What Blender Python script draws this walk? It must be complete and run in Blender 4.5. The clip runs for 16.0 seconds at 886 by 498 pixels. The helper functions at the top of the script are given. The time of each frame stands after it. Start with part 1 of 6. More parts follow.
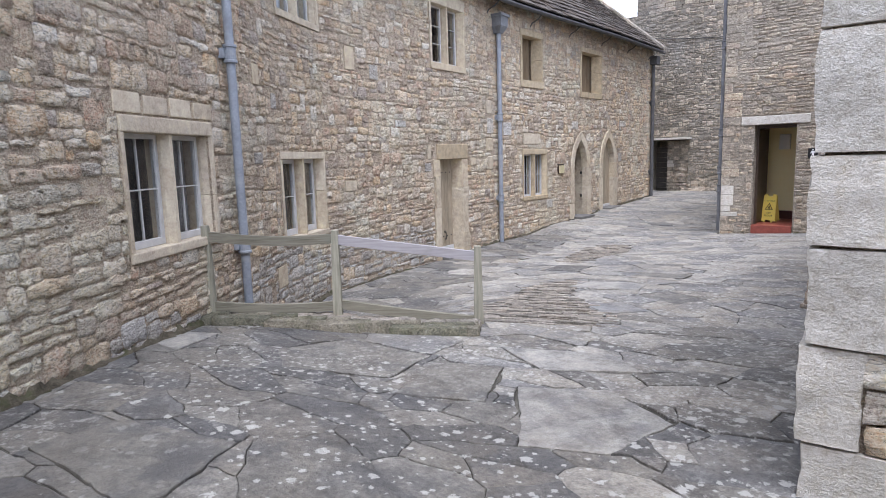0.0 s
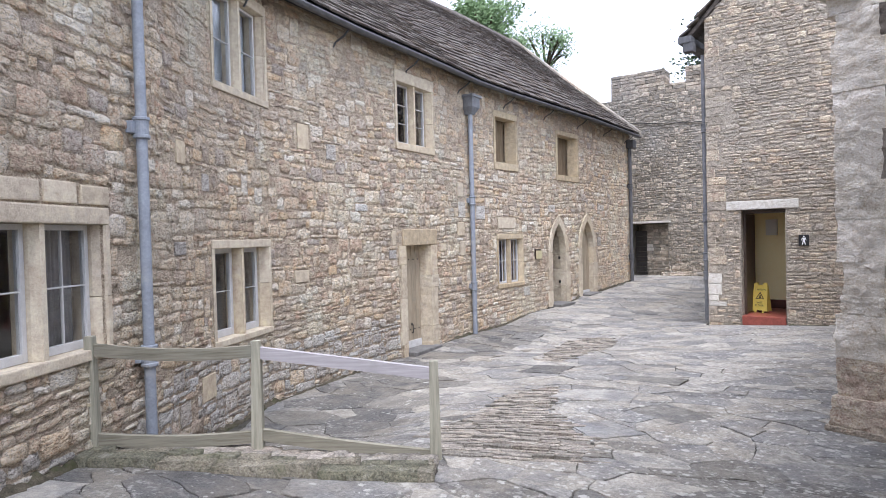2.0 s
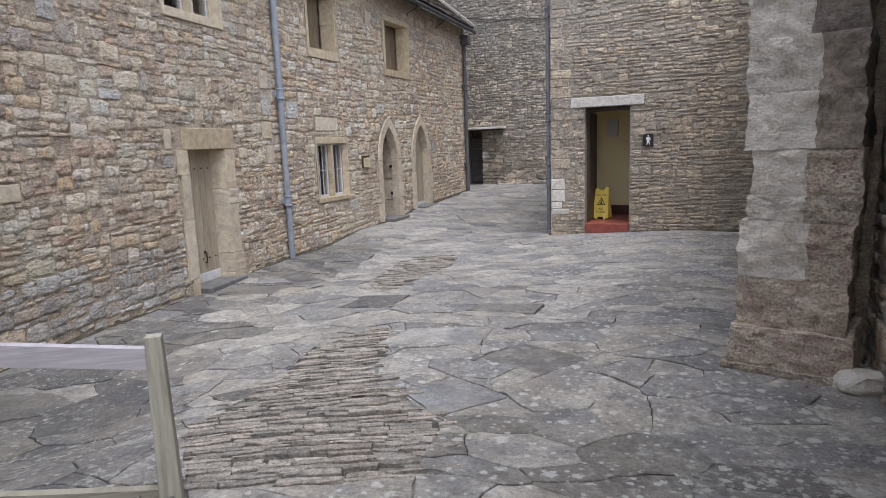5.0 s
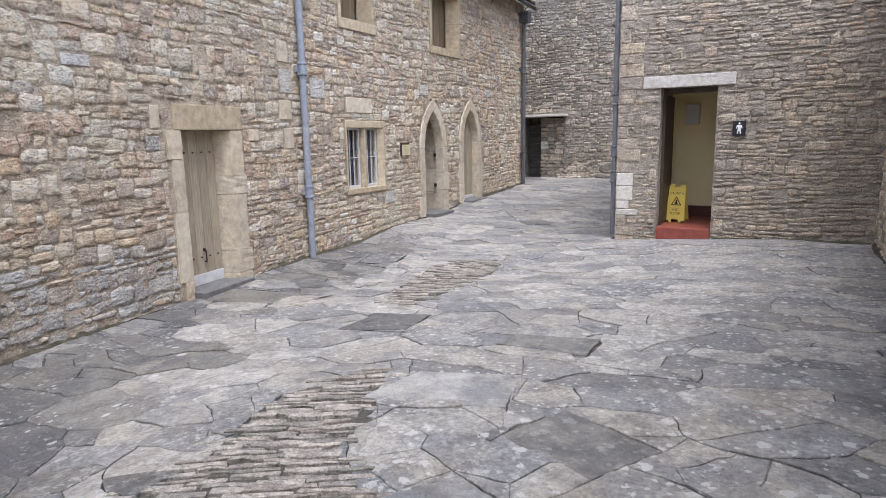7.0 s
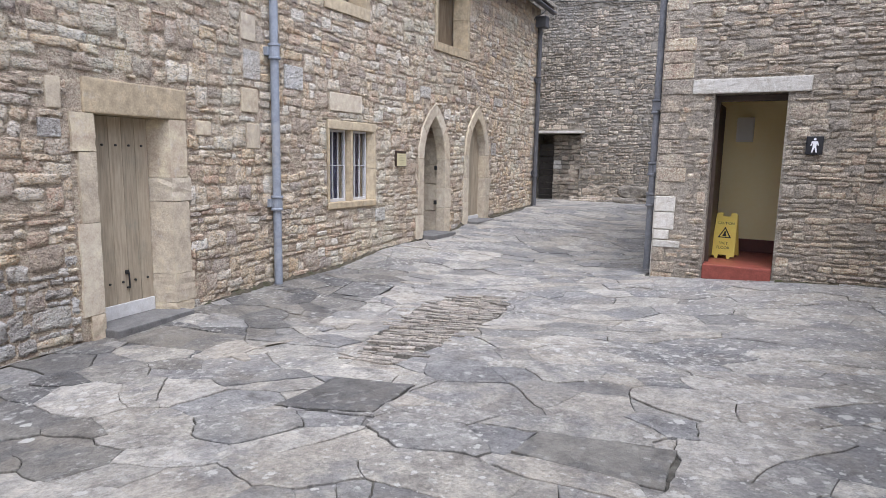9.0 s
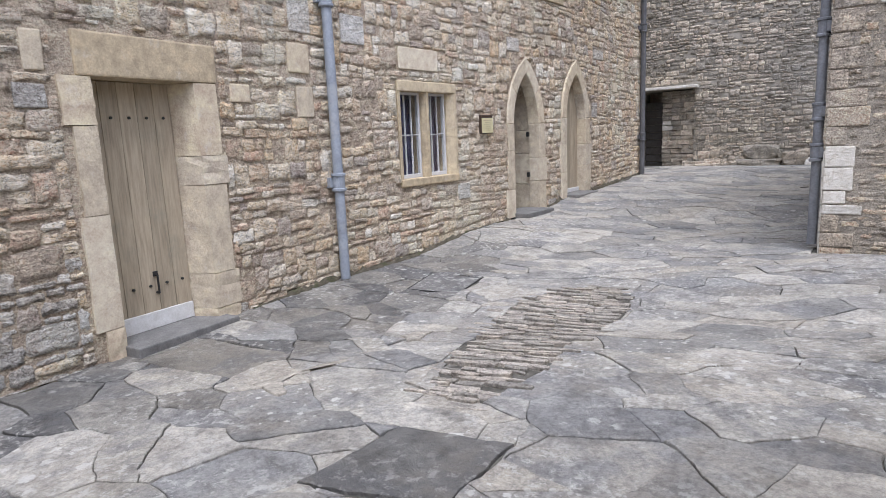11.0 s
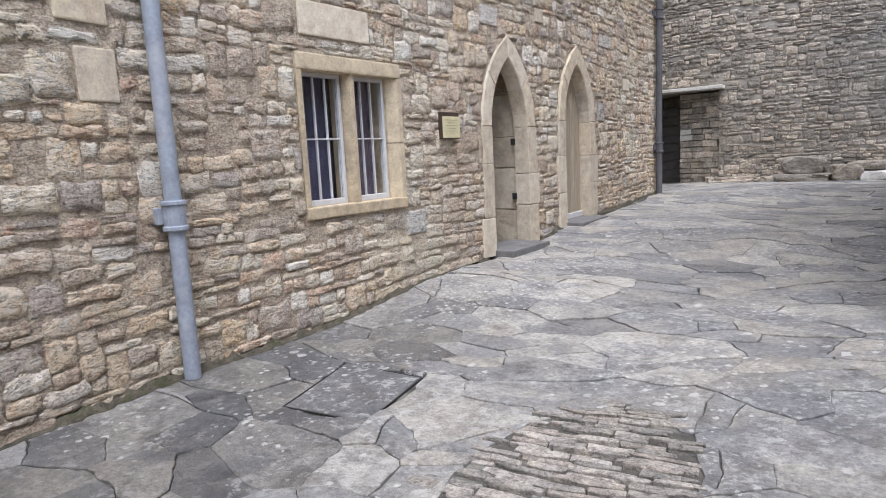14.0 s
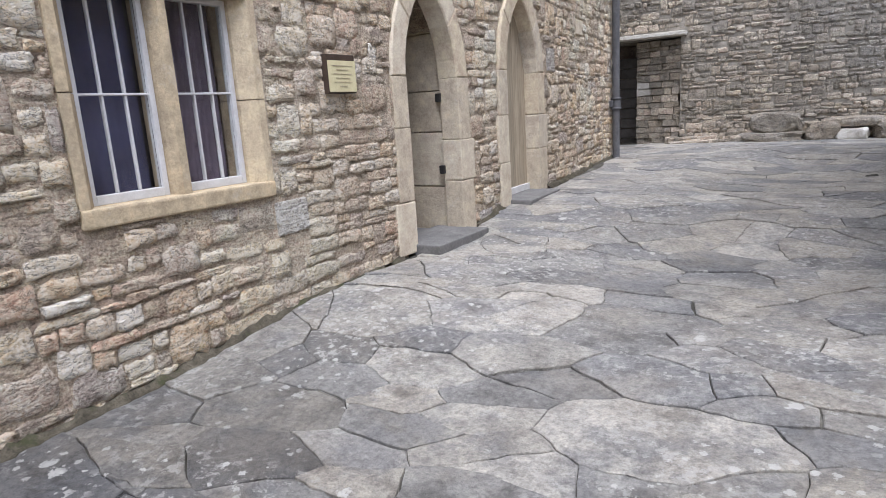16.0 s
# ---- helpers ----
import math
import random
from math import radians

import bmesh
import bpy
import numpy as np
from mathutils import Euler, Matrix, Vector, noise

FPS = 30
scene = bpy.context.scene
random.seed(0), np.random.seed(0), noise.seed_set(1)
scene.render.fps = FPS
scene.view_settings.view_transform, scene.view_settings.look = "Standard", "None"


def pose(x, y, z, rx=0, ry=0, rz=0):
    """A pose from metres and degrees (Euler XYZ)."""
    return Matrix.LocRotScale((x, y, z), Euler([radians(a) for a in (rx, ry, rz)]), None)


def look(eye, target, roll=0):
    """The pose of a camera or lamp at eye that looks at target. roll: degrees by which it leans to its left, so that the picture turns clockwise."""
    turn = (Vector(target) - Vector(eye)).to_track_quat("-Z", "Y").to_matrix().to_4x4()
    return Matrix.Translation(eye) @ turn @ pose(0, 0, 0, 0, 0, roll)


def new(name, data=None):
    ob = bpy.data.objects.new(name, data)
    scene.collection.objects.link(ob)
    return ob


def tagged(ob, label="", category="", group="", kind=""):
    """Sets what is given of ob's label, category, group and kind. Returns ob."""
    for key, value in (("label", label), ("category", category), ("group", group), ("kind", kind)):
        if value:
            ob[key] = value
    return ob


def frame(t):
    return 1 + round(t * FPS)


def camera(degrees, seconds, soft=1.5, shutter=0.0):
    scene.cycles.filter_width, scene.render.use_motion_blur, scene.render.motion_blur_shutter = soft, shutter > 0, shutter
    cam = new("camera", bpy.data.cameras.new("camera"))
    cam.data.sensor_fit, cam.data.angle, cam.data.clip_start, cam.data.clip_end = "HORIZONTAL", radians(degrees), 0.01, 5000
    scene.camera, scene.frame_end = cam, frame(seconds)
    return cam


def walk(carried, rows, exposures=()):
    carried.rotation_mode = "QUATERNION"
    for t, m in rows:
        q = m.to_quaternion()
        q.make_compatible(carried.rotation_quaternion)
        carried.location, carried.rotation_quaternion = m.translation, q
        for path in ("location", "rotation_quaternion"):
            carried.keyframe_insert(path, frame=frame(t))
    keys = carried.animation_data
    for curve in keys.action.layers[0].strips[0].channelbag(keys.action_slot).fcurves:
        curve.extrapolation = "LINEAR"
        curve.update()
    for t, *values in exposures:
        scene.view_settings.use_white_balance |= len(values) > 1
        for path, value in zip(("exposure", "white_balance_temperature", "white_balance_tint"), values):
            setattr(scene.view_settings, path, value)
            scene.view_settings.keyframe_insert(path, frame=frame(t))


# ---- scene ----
cam = camera(71.3, 16.0, 0.5)

# The path: seconds, eye, target, roll.
PATH = [
    (0, (8.377, 3.535, 1.996), (7.066, 5.017, 1.703), -1.7),
    (0.5, (8.177, 3.778, 1.984), (6.841, 5.234, 1.68), -0.9),
    (1, (7.986, 3.992, 2.045), (6.701, 5.504, 1.795), -1.8),
    (1.5, (7.886, 4.284, 2.05), (6.564, 5.775, 1.877), -0.8),
    (2, (7.842, 4.523, 2.098), (6.571, 6.067, 2.059), -1.5),
    (2.4, (7.691, 4.708, 2.101), (6.534, 6.339, 2.107), 0.1),
    (2.5, (7.629, 4.766, 2.096), (6.535, 6.44, 2.114), -0.5),
    (3, (7.48, 5.024, 2.09), (6.474, 6.753, 2.105), -0.5),
    (3.5, (7.361, 5.249, 2.082), (6.304, 6.947, 2.136), -2.6),
    (4, (7.264, 5.561, 2.04), (6.204, 7.257, 2.015), -2.5),
    (4.5, (7.069, 5.925, 1.957), (6.222, 7.724, 1.745), -1.7),
    (4.7, (7.007, 6.08, 1.923), (6.195, 7.882, 1.613), -1.8),
    (6.8, (6.606, 7.722, 1.836), (5.619, 9.424, 1.479), -3.0),
    (7, (6.543, 7.836, 1.813), (5.553, 9.537, 1.459), -1.2),
    (7.5, (6.332, 8.272, 1.779), (5.523, 10.069, 1.438), 1.1),
    (8, (6.147, 8.637, 1.725), (5.179, 10.359, 1.412), -1.5),
    (8.5, (5.924, 9.013, 1.635), (4.853, 10.675, 1.333), 0.2),
    (9, (5.688, 9.403, 1.639), (4.69, 11.112, 1.348), 1.1),
    (9.5, (5.497, 9.812, 1.639), (4.284, 11.379, 1.365), -0.2),
    (9.7, (5.413, 9.944, 1.621), (4.129, 11.446, 1.311), -0.0),
    (11.8, (4.479, 11.248, 1.313), (3.26, 12.792, 0.955), -3.7),
    (12, (4.351, 11.45, 1.286), (3.098, 12.975, 0.962), -3.6),
    (12.5, (4.197, 11.783, 1.336), (2.882, 13.264, 1.058), -3.3),
    (13, (4.001, 12.198, 1.339), (2.921, 13.85, 1.017), -2.3),
    (13.5, (3.814, 12.652, 1.311), (2.694, 14.28, 1.003), -2.2),
    (14, (3.666, 13.026, 1.315), (2.419, 14.563, 1.023), -3.0),
    (14.5, (3.457, 13.446, 1.32), (2.347, 15.069, 0.954), -3.5),
    (15, (3.256, 13.876, 1.316), (1.99, 15.38, 0.949), -3.8),
    (15.5, (3.102, 14.169, 1.304), (1.909, 15.726, 0.909), -1.8),
    (16, (2.883, 14.607, 1.324), (1.779, 16.218, 0.894), -3.6),
]
walk(cam, [(t, look(eye, target, roll)) for t, eye, target, roll in PATH], [(0, 1.38, 5780, 17), (2.2, 1.62, 5840, 17), (3.0, 1.27, 5920, 17), (4.5, 1.03, 5920, 16), (7, 1.46, 5820, 17), (12, 1.5, 5800, 16), (16, 1.58, 5810, 16)])

# ---- light ----
world = bpy.data.worlds.new("overcast")
scene.world = world
world.use_nodes = True
wn, wl = world.node_tree.nodes, world.node_tree.links
sky = wn.new("ShaderNodeTexSky")
sky.sky_type, sky.sun_disc = "NISHITA", False
sky.sun_elevation, sky.sun_rotation = radians(66), radians(137)
sky.air_density, sky.dust_density = 1.0, 1.0
pale = wn.new("ShaderNodeHueSaturation")
pale.inputs["Saturation"].default_value = 0.3
wl.new(sky.outputs["Color"], pale.inputs["Color"])
wl.new(pale.outputs["Color"], wn["Background"].inputs["Color"])
wn["Background"].inputs["Strength"].default_value = 0.15
sun = new("sun", bpy.data.lights.new("sun", "SUN"))
sun.data.energy, sun.data.angle, sun.data.color = 1.5, radians(38), (1.0, 0.98, 0.95)
sun.matrix_world = look((9.0, 5.0, 22), (3.5, 11, 0))


# ---- materials ----
def nodes_of(name, rough=0.85, spec=0.3):
    mat = bpy.data.materials.new(name)
    mat.use_nodes = True
    nt = mat.node_tree
    b = nt.nodes["Principled BSDF"]
    b.inputs["Roughness"].default_value = rough
    b.inputs["Specular IOR Level"].default_value = spec
    return mat, nt, b


def N(nt, kind, **values):
    n = nt.nodes.new("ShaderNode" + kind)
    for key, v in values.items():
        n.inputs[key].default_value = v
    return n


def noise_of(nt, scale, detail=5, rough=0.6, vec=None):
    n = N(nt, "TexNoise", Scale=scale, Detail=detail, Roughness=rough)
    if vec is None:
        vec = place_of(nt)
    nt.links.new(vec, n.inputs["Vector"])
    return n.outputs["Fac"]


def place_of(nt):
    """World-scale coordinates, the same for joined pieces and single ones."""
    g = nt.nodes.get("Geometry") or nt.nodes.new("ShaderNodeNewGeometry")
    return g.outputs["Position"]


def offset_of(nt, by):
    add = nt.nodes.new("ShaderNodeVectorMath")
    add.operation = "ADD"
    add.inputs[1].default_value = by
    nt.links.new(place_of(nt), add.inputs[0])
    return add.outputs[0]


def ramp(nt, fac, stops, mode="LINEAR"):
    r = nt.nodes.new("ShaderNodeValToRGB")
    r.color_ramp.interpolation = mode
    els = r.color_ramp.elements
    while len(els) < len(stops):
        els.new(0.5)
    for e, (p, c) in zip(els, stops):
        e.position, e.color = p, (*c, 1) if len(c) == 3 else c
    nt.links.new(fac, r.inputs["Fac"])
    return r.outputs["Color"]


def mixc(nt, a, b, fac, blend="MIX"):
    m = nt.nodes.new("ShaderNodeMix")
    m.data_type, m.blend_type = "RGBA", blend
    for sock, v in ((m.inputs[6], a), (m.inputs[7], b), (m.inputs[0], fac)):
        if isinstance(v, (int, float)):
            sock.default_value = v
        elif isinstance(v, tuple):
            sock.default_value = (*v, 1)
        else:
            nt.links.new(v, sock)
    return m.outputs[2]


def mathn(nt, op, a, b=0.0):
    m = nt.nodes.new("ShaderNodeMath")
    m.operation = op
    for sock, v in zip(m.inputs, (a, b)):
        if isinstance(v, (int, float)):
            sock.default_value = v
        else:
            nt.links.new(v, sock)
    return m.outputs[0]


def bump(nt, b, height, strength=0.5, dist=0.01):
    n = N(nt, "Bump", Strength=strength, Distance=dist)
    nt.links.new(height, n.inputs["Height"])
    nt.links.new(n.outputs["Normal"], b.inputs["Normal"])


def piece_random(nt):
    g = nt.nodes.get("Geometry") or nt.nodes.new("ShaderNodeNewGeometry")
    o = nt.nodes.new("ShaderNodeObjectInfo")
    return mathn(nt, "FRACT", mathn(nt, "ADD", mathn(nt, "MULTIPLY", o.outputs["Random"], 7.13), g.outputs["Random Per Island"]))



def stone_mat(name, palette, patch=None, lichen=0.35, rough=0.92, bumpy=0.9, grain=28.0, pits=90.0, green=0.0, spread=1.0, salt=0.75, clefts=0.7):
    """Weathered stone: a colour for each piece, mottled inside, with lichen and pits."""
    mat, nt, b = nodes_of(name, rough, 0.2)
    step = 1.0 / len(palette)
    base = ramp(nt, piece_random(nt), [(i * step, c) for i, c in enumerate(palette)], "CONSTANT")
    mott = noise_of(nt, grain * 0.35, 6, 0.65)
    base = mixc(nt, base, ramp(nt, mott, ((0.3, (0.3, 0.3, 0.31)), (0.52, (0.5, 0.5, 0.5)), (0.72, (0.7, 0.68, 0.64)))), 0.9 * spread, "OVERLAY")
    if patch:
        big = noise_of(nt, 0.55, 3, 0.5)
        base = mixc(nt, base, patch, ramp(nt, big, ((0.48, (0, 0, 0)), (0.7, (0.6, 0.6, 0.6)))))
        wash = noise_of(nt, 0.8, 6, 0.62, offset_of(nt, (13.0, 4.0, 7.0)))
        base = mixc(nt, base, tuple(min(0.74, v * 1.55) for v in patch), ramp(nt, wash, ((0.52, (0, 0, 0)), (0.64, (0.42, 0.42, 0.42)))))
    crack = N(nt, "TexNoise", Scale=grain * 0.8, Detail=8, Roughness=0.7, Distortion=1.2)
    nt.links.new(place_of(nt), crack.inputs["Vector"])
    base = mixc(nt, base, ramp(nt, crack.outputs["Fac"], ((0.33, (0.2, 0.19, 0.175)), (0.45, (0.5, 0.5, 0.5)), (0.62, (0.5, 0.5, 0.5)), (0.72, (0.66, 0.65, 0.63)))), min(1.0, salt * 1.1), "OVERLAY")
    fine = noise_of(nt, grain * 2.2, 6, 0.72)
    base = mixc(nt, base, ramp(nt, fine, ((0.34, (0.16, 0.155, 0.15)), (0.5, (0.5, 0.5, 0.5)), (0.66, (0.8, 0.79, 0.77)))), salt, "OVERLAY")
    if lichen:
        spots = noise_of(nt, 7.0, 8, 0.75)
        base = mixc(nt, base, (0.62, 0.59, 0.52), ramp(nt, spots, ((0.56, (0, 0, 0)), (0.68, (lichen, lichen, lichen)))))
    if green:
        moss = noise_of(nt, 1.7, 7, 0.7)
        base = mixc(nt, base, (0.12, 0.13, 0.06), ramp(nt, moss, ((0.55, (0, 0, 0)), (0.75, (green, green, green)))))
    # the bedding of the stone: fine broken layers that weather into ledges and dark clefts
    bed = nt.nodes.new("ShaderNodeMapping")
    bed.inputs["Scale"].default_value = (1.0, 1.0, 2.6)
    nt.links.new(place_of(nt), bed.inputs["Vector"])
    layers = N(nt, "TexNoise", Scale=grain * 0.42, Detail=10, Roughness=0.68, Distortion=0.5)
    nt.links.new(bed.outputs["Vector"], layers.inputs["Vector"])
    cleft = mathn(nt, "ABSOLUTE", mathn(nt, "SUBTRACT", layers.outputs["Fac"], 0.47))
    cut = ramp(nt, cleft, ((0.0, (0, 0, 0)), (0.008, (0.5, 0.5, 0.5)), (0.022, (1, 1, 1))))
    base = mixc(nt, base, (0.10, 0.085, 0.065), mathn(nt, "MULTIPLY", mathn(nt, "SUBTRACT", 1.0, cut), 0.88 * clefts))
    nt.links.new(base, b.inputs["Base Color"])
    pit = noise_of(nt, pits, 4, 0.7)
    h = mathn(nt, "ADD", mathn(nt, "MULTIPLY", fine, 0.5), mathn(nt, "MULTIPLY", pit, 0.2))
    h = mathn(nt, "ADD", h, mathn(nt, "MULTIPLY", mott, 1.2))
    h = mathn(nt, "ADD", h, mathn(nt, "MULTIPLY", crack.outputs["Fac"], 1.2 * salt))
    h = mathn(nt, "ADD", h, mathn(nt, "MULTIPLY", layers.outputs["Fac"], 2.6 * clefts))
    h = mathn(nt, "ADD", h, mathn(nt, "MULTIPLY", cut, 0.3 * clefts))
    bump(nt, b, h, bumpy, 0.022)
    return mat


M_RUBBLE = stone_mat("rubble_limestone", [(0.77, 0.635, 0.465), (0.64, 0.535, 0.41), (0.82, 0.695, 0.53), (0.72, 0.58, 0.415), (0.84, 0.745, 0.60), (0.73, 0.615, 0.475), (0.77, 0.615, 0.42), (0.53, 0.44, 0.34), (0.77, 0.655, 0.495), (0.66, 0.565, 0.455), (0.87, 0.80, 0.68), (0.74, 0.60, 0.44), (0.57, 0.50, 0.42), (0.72, 0.565, 0.42), (0.60, 0.48, 0.35), (0.80, 0.70, 0.55)], patch=(0.62, 0.51, 0.385), lichen=0.55, salt=0.55, bumpy=0.9, clefts=1.0)
M_RUBBLEG = stone_mat("grey_lichened_limestone", [(0.62, 0.565, 0.485), (0.54, 0.495, 0.43), (0.72, 0.665, 0.585), (0.57, 0.53, 0.475), (0.64, 0.60, 0.54), (0.50, 0.455, 0.395), (0.74, 0.71, 0.655)], patch=(0.50, 0.475, 0.43), lichen=0.7, salt=0.6, bumpy=0.9, clefts=1.0, green=0.12)
M_GREYWALL = stone_mat("grey_rubble", [(0.434, 0.380, 0.307), (0.347, 0.308, 0.250), (0.521, 0.454, 0.355), (0.387, 0.330, 0.255), (0.608, 0.526, 0.419), (0.303, 0.269, 0.216)], patch=(0.282, 0.269, 0.243), lichen=0.35, green=0.2, salt=0.9, bumpy=1.0)
M_WCWALL = stone_mat("coursed_grey_buff_rubble", [(0.562, 0.479, 0.368), (0.478, 0.413, 0.330), (0.612, 0.510, 0.385), (0.510, 0.429, 0.322), (0.443, 0.388, 0.316), (0.664, 0.559, 0.416), (0.527, 0.454, 0.361), (0.492, 0.420, 0.330)], patch=(0.332, 0.307, 0.258), lichen=0.2, green=0.12, salt=0.85)
M_OCHRE = stone_mat("ochre_dressed_stone", [(0.50, 0.405, 0.265), (0.46, 0.375, 0.25), (0.54, 0.45, 0.305)], lichen=0.3, bumpy=0.4, spread=0.8, salt=0.22, clefts=0.12)
M_ASHLAR = stone_mat("dressed_buff_stone", [(0.58, 0.495, 0.355), (0.55, 0.48, 0.365), (0.62, 0.545, 0.415), (0.54, 0.465, 0.345)], lichen=0.4, bumpy=0.4, spread=0.8, salt=0.22, clefts=0.15)
M_GREYASH = stone_mat("grey_dressed_stone", [(0.725, 0.670, 0.586), (0.660, 0.614, 0.539), (0.763, 0.707, 0.623)], lichen=0.6, bumpy=0.9, spread=0.9, salt=0.55, grain=26.0, clefts=0.3)
M_PALE = stone_mat("pale_limestone_block", [(0.70, 0.665, 0.59), (0.65, 0.62, 0.555), (0.74, 0.70, 0.62)], lichen=0.6, bumpy=0.8, salt=0.4, clefts=0.25, grain=46.0)
M_DEEPSTONE = stone_mat("very_dark_stone", [(0.24, 0.205, 0.17), (0.19, 0.165, 0.14), (0.29, 0.25, 0.205)], lichen=0.15, bumpy=0.7, salt=0.5, clefts=0.15, grain=16.0)
M_DARKSTONE = stone_mat("brown_block_stone", [(0.60, 0.51, 0.41), (0.50, 0.43, 0.345), (0.66, 0.57, 0.46)], lichen=0.45, bumpy=1.0, green=0.25, salt=0.7, grain=26.0, clefts=0.5)
M_PITCHED = stone_mat("pitched_stone", [(0.36, 0.325, 0.275), (0.30, 0.275, 0.235), (0.41, 0.37, 0.315), (0.33, 0.29, 0.24), (0.26, 0.24, 0.205)], lichen=0.3, bumpy=0.8, green=0.2, salt=0.6)
M_KERB = stone_mat("mossy_kerb_stone", [(0.20, 0.185, 0.14), (0.17, 0.165, 0.12), (0.23, 0.21, 0.16)], lichen=0.3, green=0.9, clefts=0.4)
M_TILE = stone_mat("stone_roof_tile", [(0.109, 0.094, 0.082), (0.09, 0.078, 0.07), (0.133, 0.117, 0.101), (0.101, 0.082, 0.066), (0.148, 0.133, 0.117)], lichen=0.12, bumpy=0.7, clefts=0.2)


def flag_mat(name="flagstone", tone=1.0, lichen=1.0, tint=(1.0, 1.0, 0.99), worn_smooth=1.0):
    """Worn grey sandstone flags: a tone for each slab, fine grain, dirt and crusts of pale lichen."""
    mat, nt, b = nodes_of(name, 0.6, 0.5)
    cols = [(0.31, 0.293, 0.258), (0.25, 0.24, 0.22), (0.35, 0.33, 0.29), (0.21, 0.203, 0.188), (0.32, 0.297, 0.255), (0.28, 0.268, 0.247), (0.385, 0.362, 0.318), (0.235, 0.23, 0.22), (0.30, 0.28, 0.245), (0.165, 0.16, 0.152), (0.34, 0.312, 0.265), (0.19, 0.186, 0.18)]
    base = ramp(nt, piece_random(nt), [(i / len(cols), tuple(v * tone * k for v, k in zip(c, tint))) for i, c in enumerate(cols)], "CONSTANT")
    mott = noise_of(nt, 5.0, 10, 0.74)
    base = mixc(nt, base, ramp(nt, mott, ((0.36, (0.26, 0.255, 0.25)), (0.5, (0.5, 0.5, 0.5)), (0.64, (0.68, 0.68, 0.66)))), 1.0, "OVERLAY")
    warm = ramp(nt, noise_of(nt, 1.5, 6, 0.68, offset_of(nt, (3.0, 9.0, 2.0))), ((0.47, (0, 0, 0)), (0.62, (0.36, 0.36, 0.36))))
    base = mixc(nt, base, tuple(v * tone for v in (0.37, 0.325, 0.255)), warm)
    damp = ramp(nt, noise_of(nt, 2.3, 8, 0.7, offset_of(nt, (21.0, 5.0, 2.0))), ((0.52, (0, 0, 0)), (0.6, (0.55, 0.55, 0.55))))
    base = mixc(nt, base, tuple(v * tone for v in (0.165, 0.165, 0.165)), damp)
    mid = noise_of(nt, 34, 9, 0.8)
    base = mixc(nt, base, ramp(nt, mid, ((0.38, (0.2, 0.2, 0.2)), (0.5, (0.5, 0.5, 0.5)), (0.62, (0.72, 0.72, 0.71)))), 0.6 * worn_smooth, "OVERLAY")
    grain = noise_of(nt, 90, 5, 0.75)
    base = mixc(nt, base, ramp(nt, grain, ((0.36, (0.3, 0.3, 0.3)), (0.5, (0.5, 0.5, 0.5)), (0.64, (0.7, 0.7, 0.7)))), 0.35, "OVERLAY")
    # lichen: broken pale crusts in drifts, and scattered uneven spots of two sizes
    crust = ramp(nt, noise_of(nt, 15.0, 9, 0.76), ((0.535, (0, 0, 0)), (0.575, (0.8, 0.8, 0.8))))
    drift = ramp(nt, noise_of(nt, 0.75, 5, 0.65), ((0.46, (0.1, 0.1, 0.1)), (0.58, (0.85, 0.85, 0.85))))
    base = mixc(nt, base, (0.50, 0.485, 0.44), mixc(nt, mixc(nt, crust, drift, 1.0, "MULTIPLY"), (0.0, 0.0, 0.0), 1.0 - min(1.0, worn_smooth)))
    apart = nt.nodes.new("ShaderNodeSeparateXYZ")
    nt.links.new(place_of(nt), apart.inputs[0])
    east = apart.outputs[0]
    for scale, lo, hi, much, at in ((8.5, 0.54, 0.61, 0.75, 1.3), (17.0, 0.49, 0.57, 0.75, 0.9)):
        v = nt.nodes.new("ShaderNodeTexVoronoi")
        v.inputs["Scale"].default_value = scale
        nt.links.new(place_of(nt), v.inputs["Vector"])
        d = mathn(nt, "ADD", v.outputs["Distance"], mathn(nt, "MULTIPLY", mathn(nt, "SUBTRACT", noise_of(nt, scale * 5, 4, 0.7), 0.5), 0.75))
        few = nt.nodes.new("ShaderNodeSeparateColor")
        nt.links.new(v.outputs["Color"], few.inputs["Color"])
        d = mathn(nt, "ADD", d, mathn(nt, "MULTIPLY", few.outputs[0], 0.3))
        spots = ramp(nt, d, ((0.29, (much, much, much)), (0.34, (0, 0, 0))))
        sunny = mathn(nt, "MULTIPLY", mathn(nt, "MINIMUM", mathn(nt, "MAXIMUM", mathn(nt, "SUBTRACT", east, 4.2), 0.0), 2.8), 0.095)
        drift2 = ramp(nt, mathn(nt, "ADD", noise_of(nt, at, 4, 0.65), sunny), ((lo, (0, 0, 0)), (hi, (lichen, lichen, lichen))))
        base = mixc(nt, base, (0.58, 0.57, 0.52), mixc(nt, spots, drift2, 1.0, "MULTIPLY"))
    nt.links.new(base, b.inputs["Base Color"])
    nt.links.new(ramp(nt, mott, ((0.3, (0.42, 0.42, 0.42)), (0.7, (0.66, 0.66, 0.66)))), b.inputs["Roughness"])
    riven = N(nt, "TexNoise", Scale=11.0, Detail=8, Roughness=0.62, Distortion=1.6)
    nt.links.new(place_of(nt), riven.inputs["Vector"])
    w = N(nt, "TexNoise", Scale=3.5, Detail=11, Roughness=0.74, Distortion=0.8)
    nt.links.new(place_of(nt), w.inputs["Vector"])
    bump(nt, b, mathn(nt, "ADD", mathn(nt, "ADD", mathn(nt, "MULTIPLY", w.outputs["Fac"], 2.6), mathn(nt, "MULTIPLY", riven.outputs["Fac"], 1.5)), mid), 0.85, 0.02)
    return mat


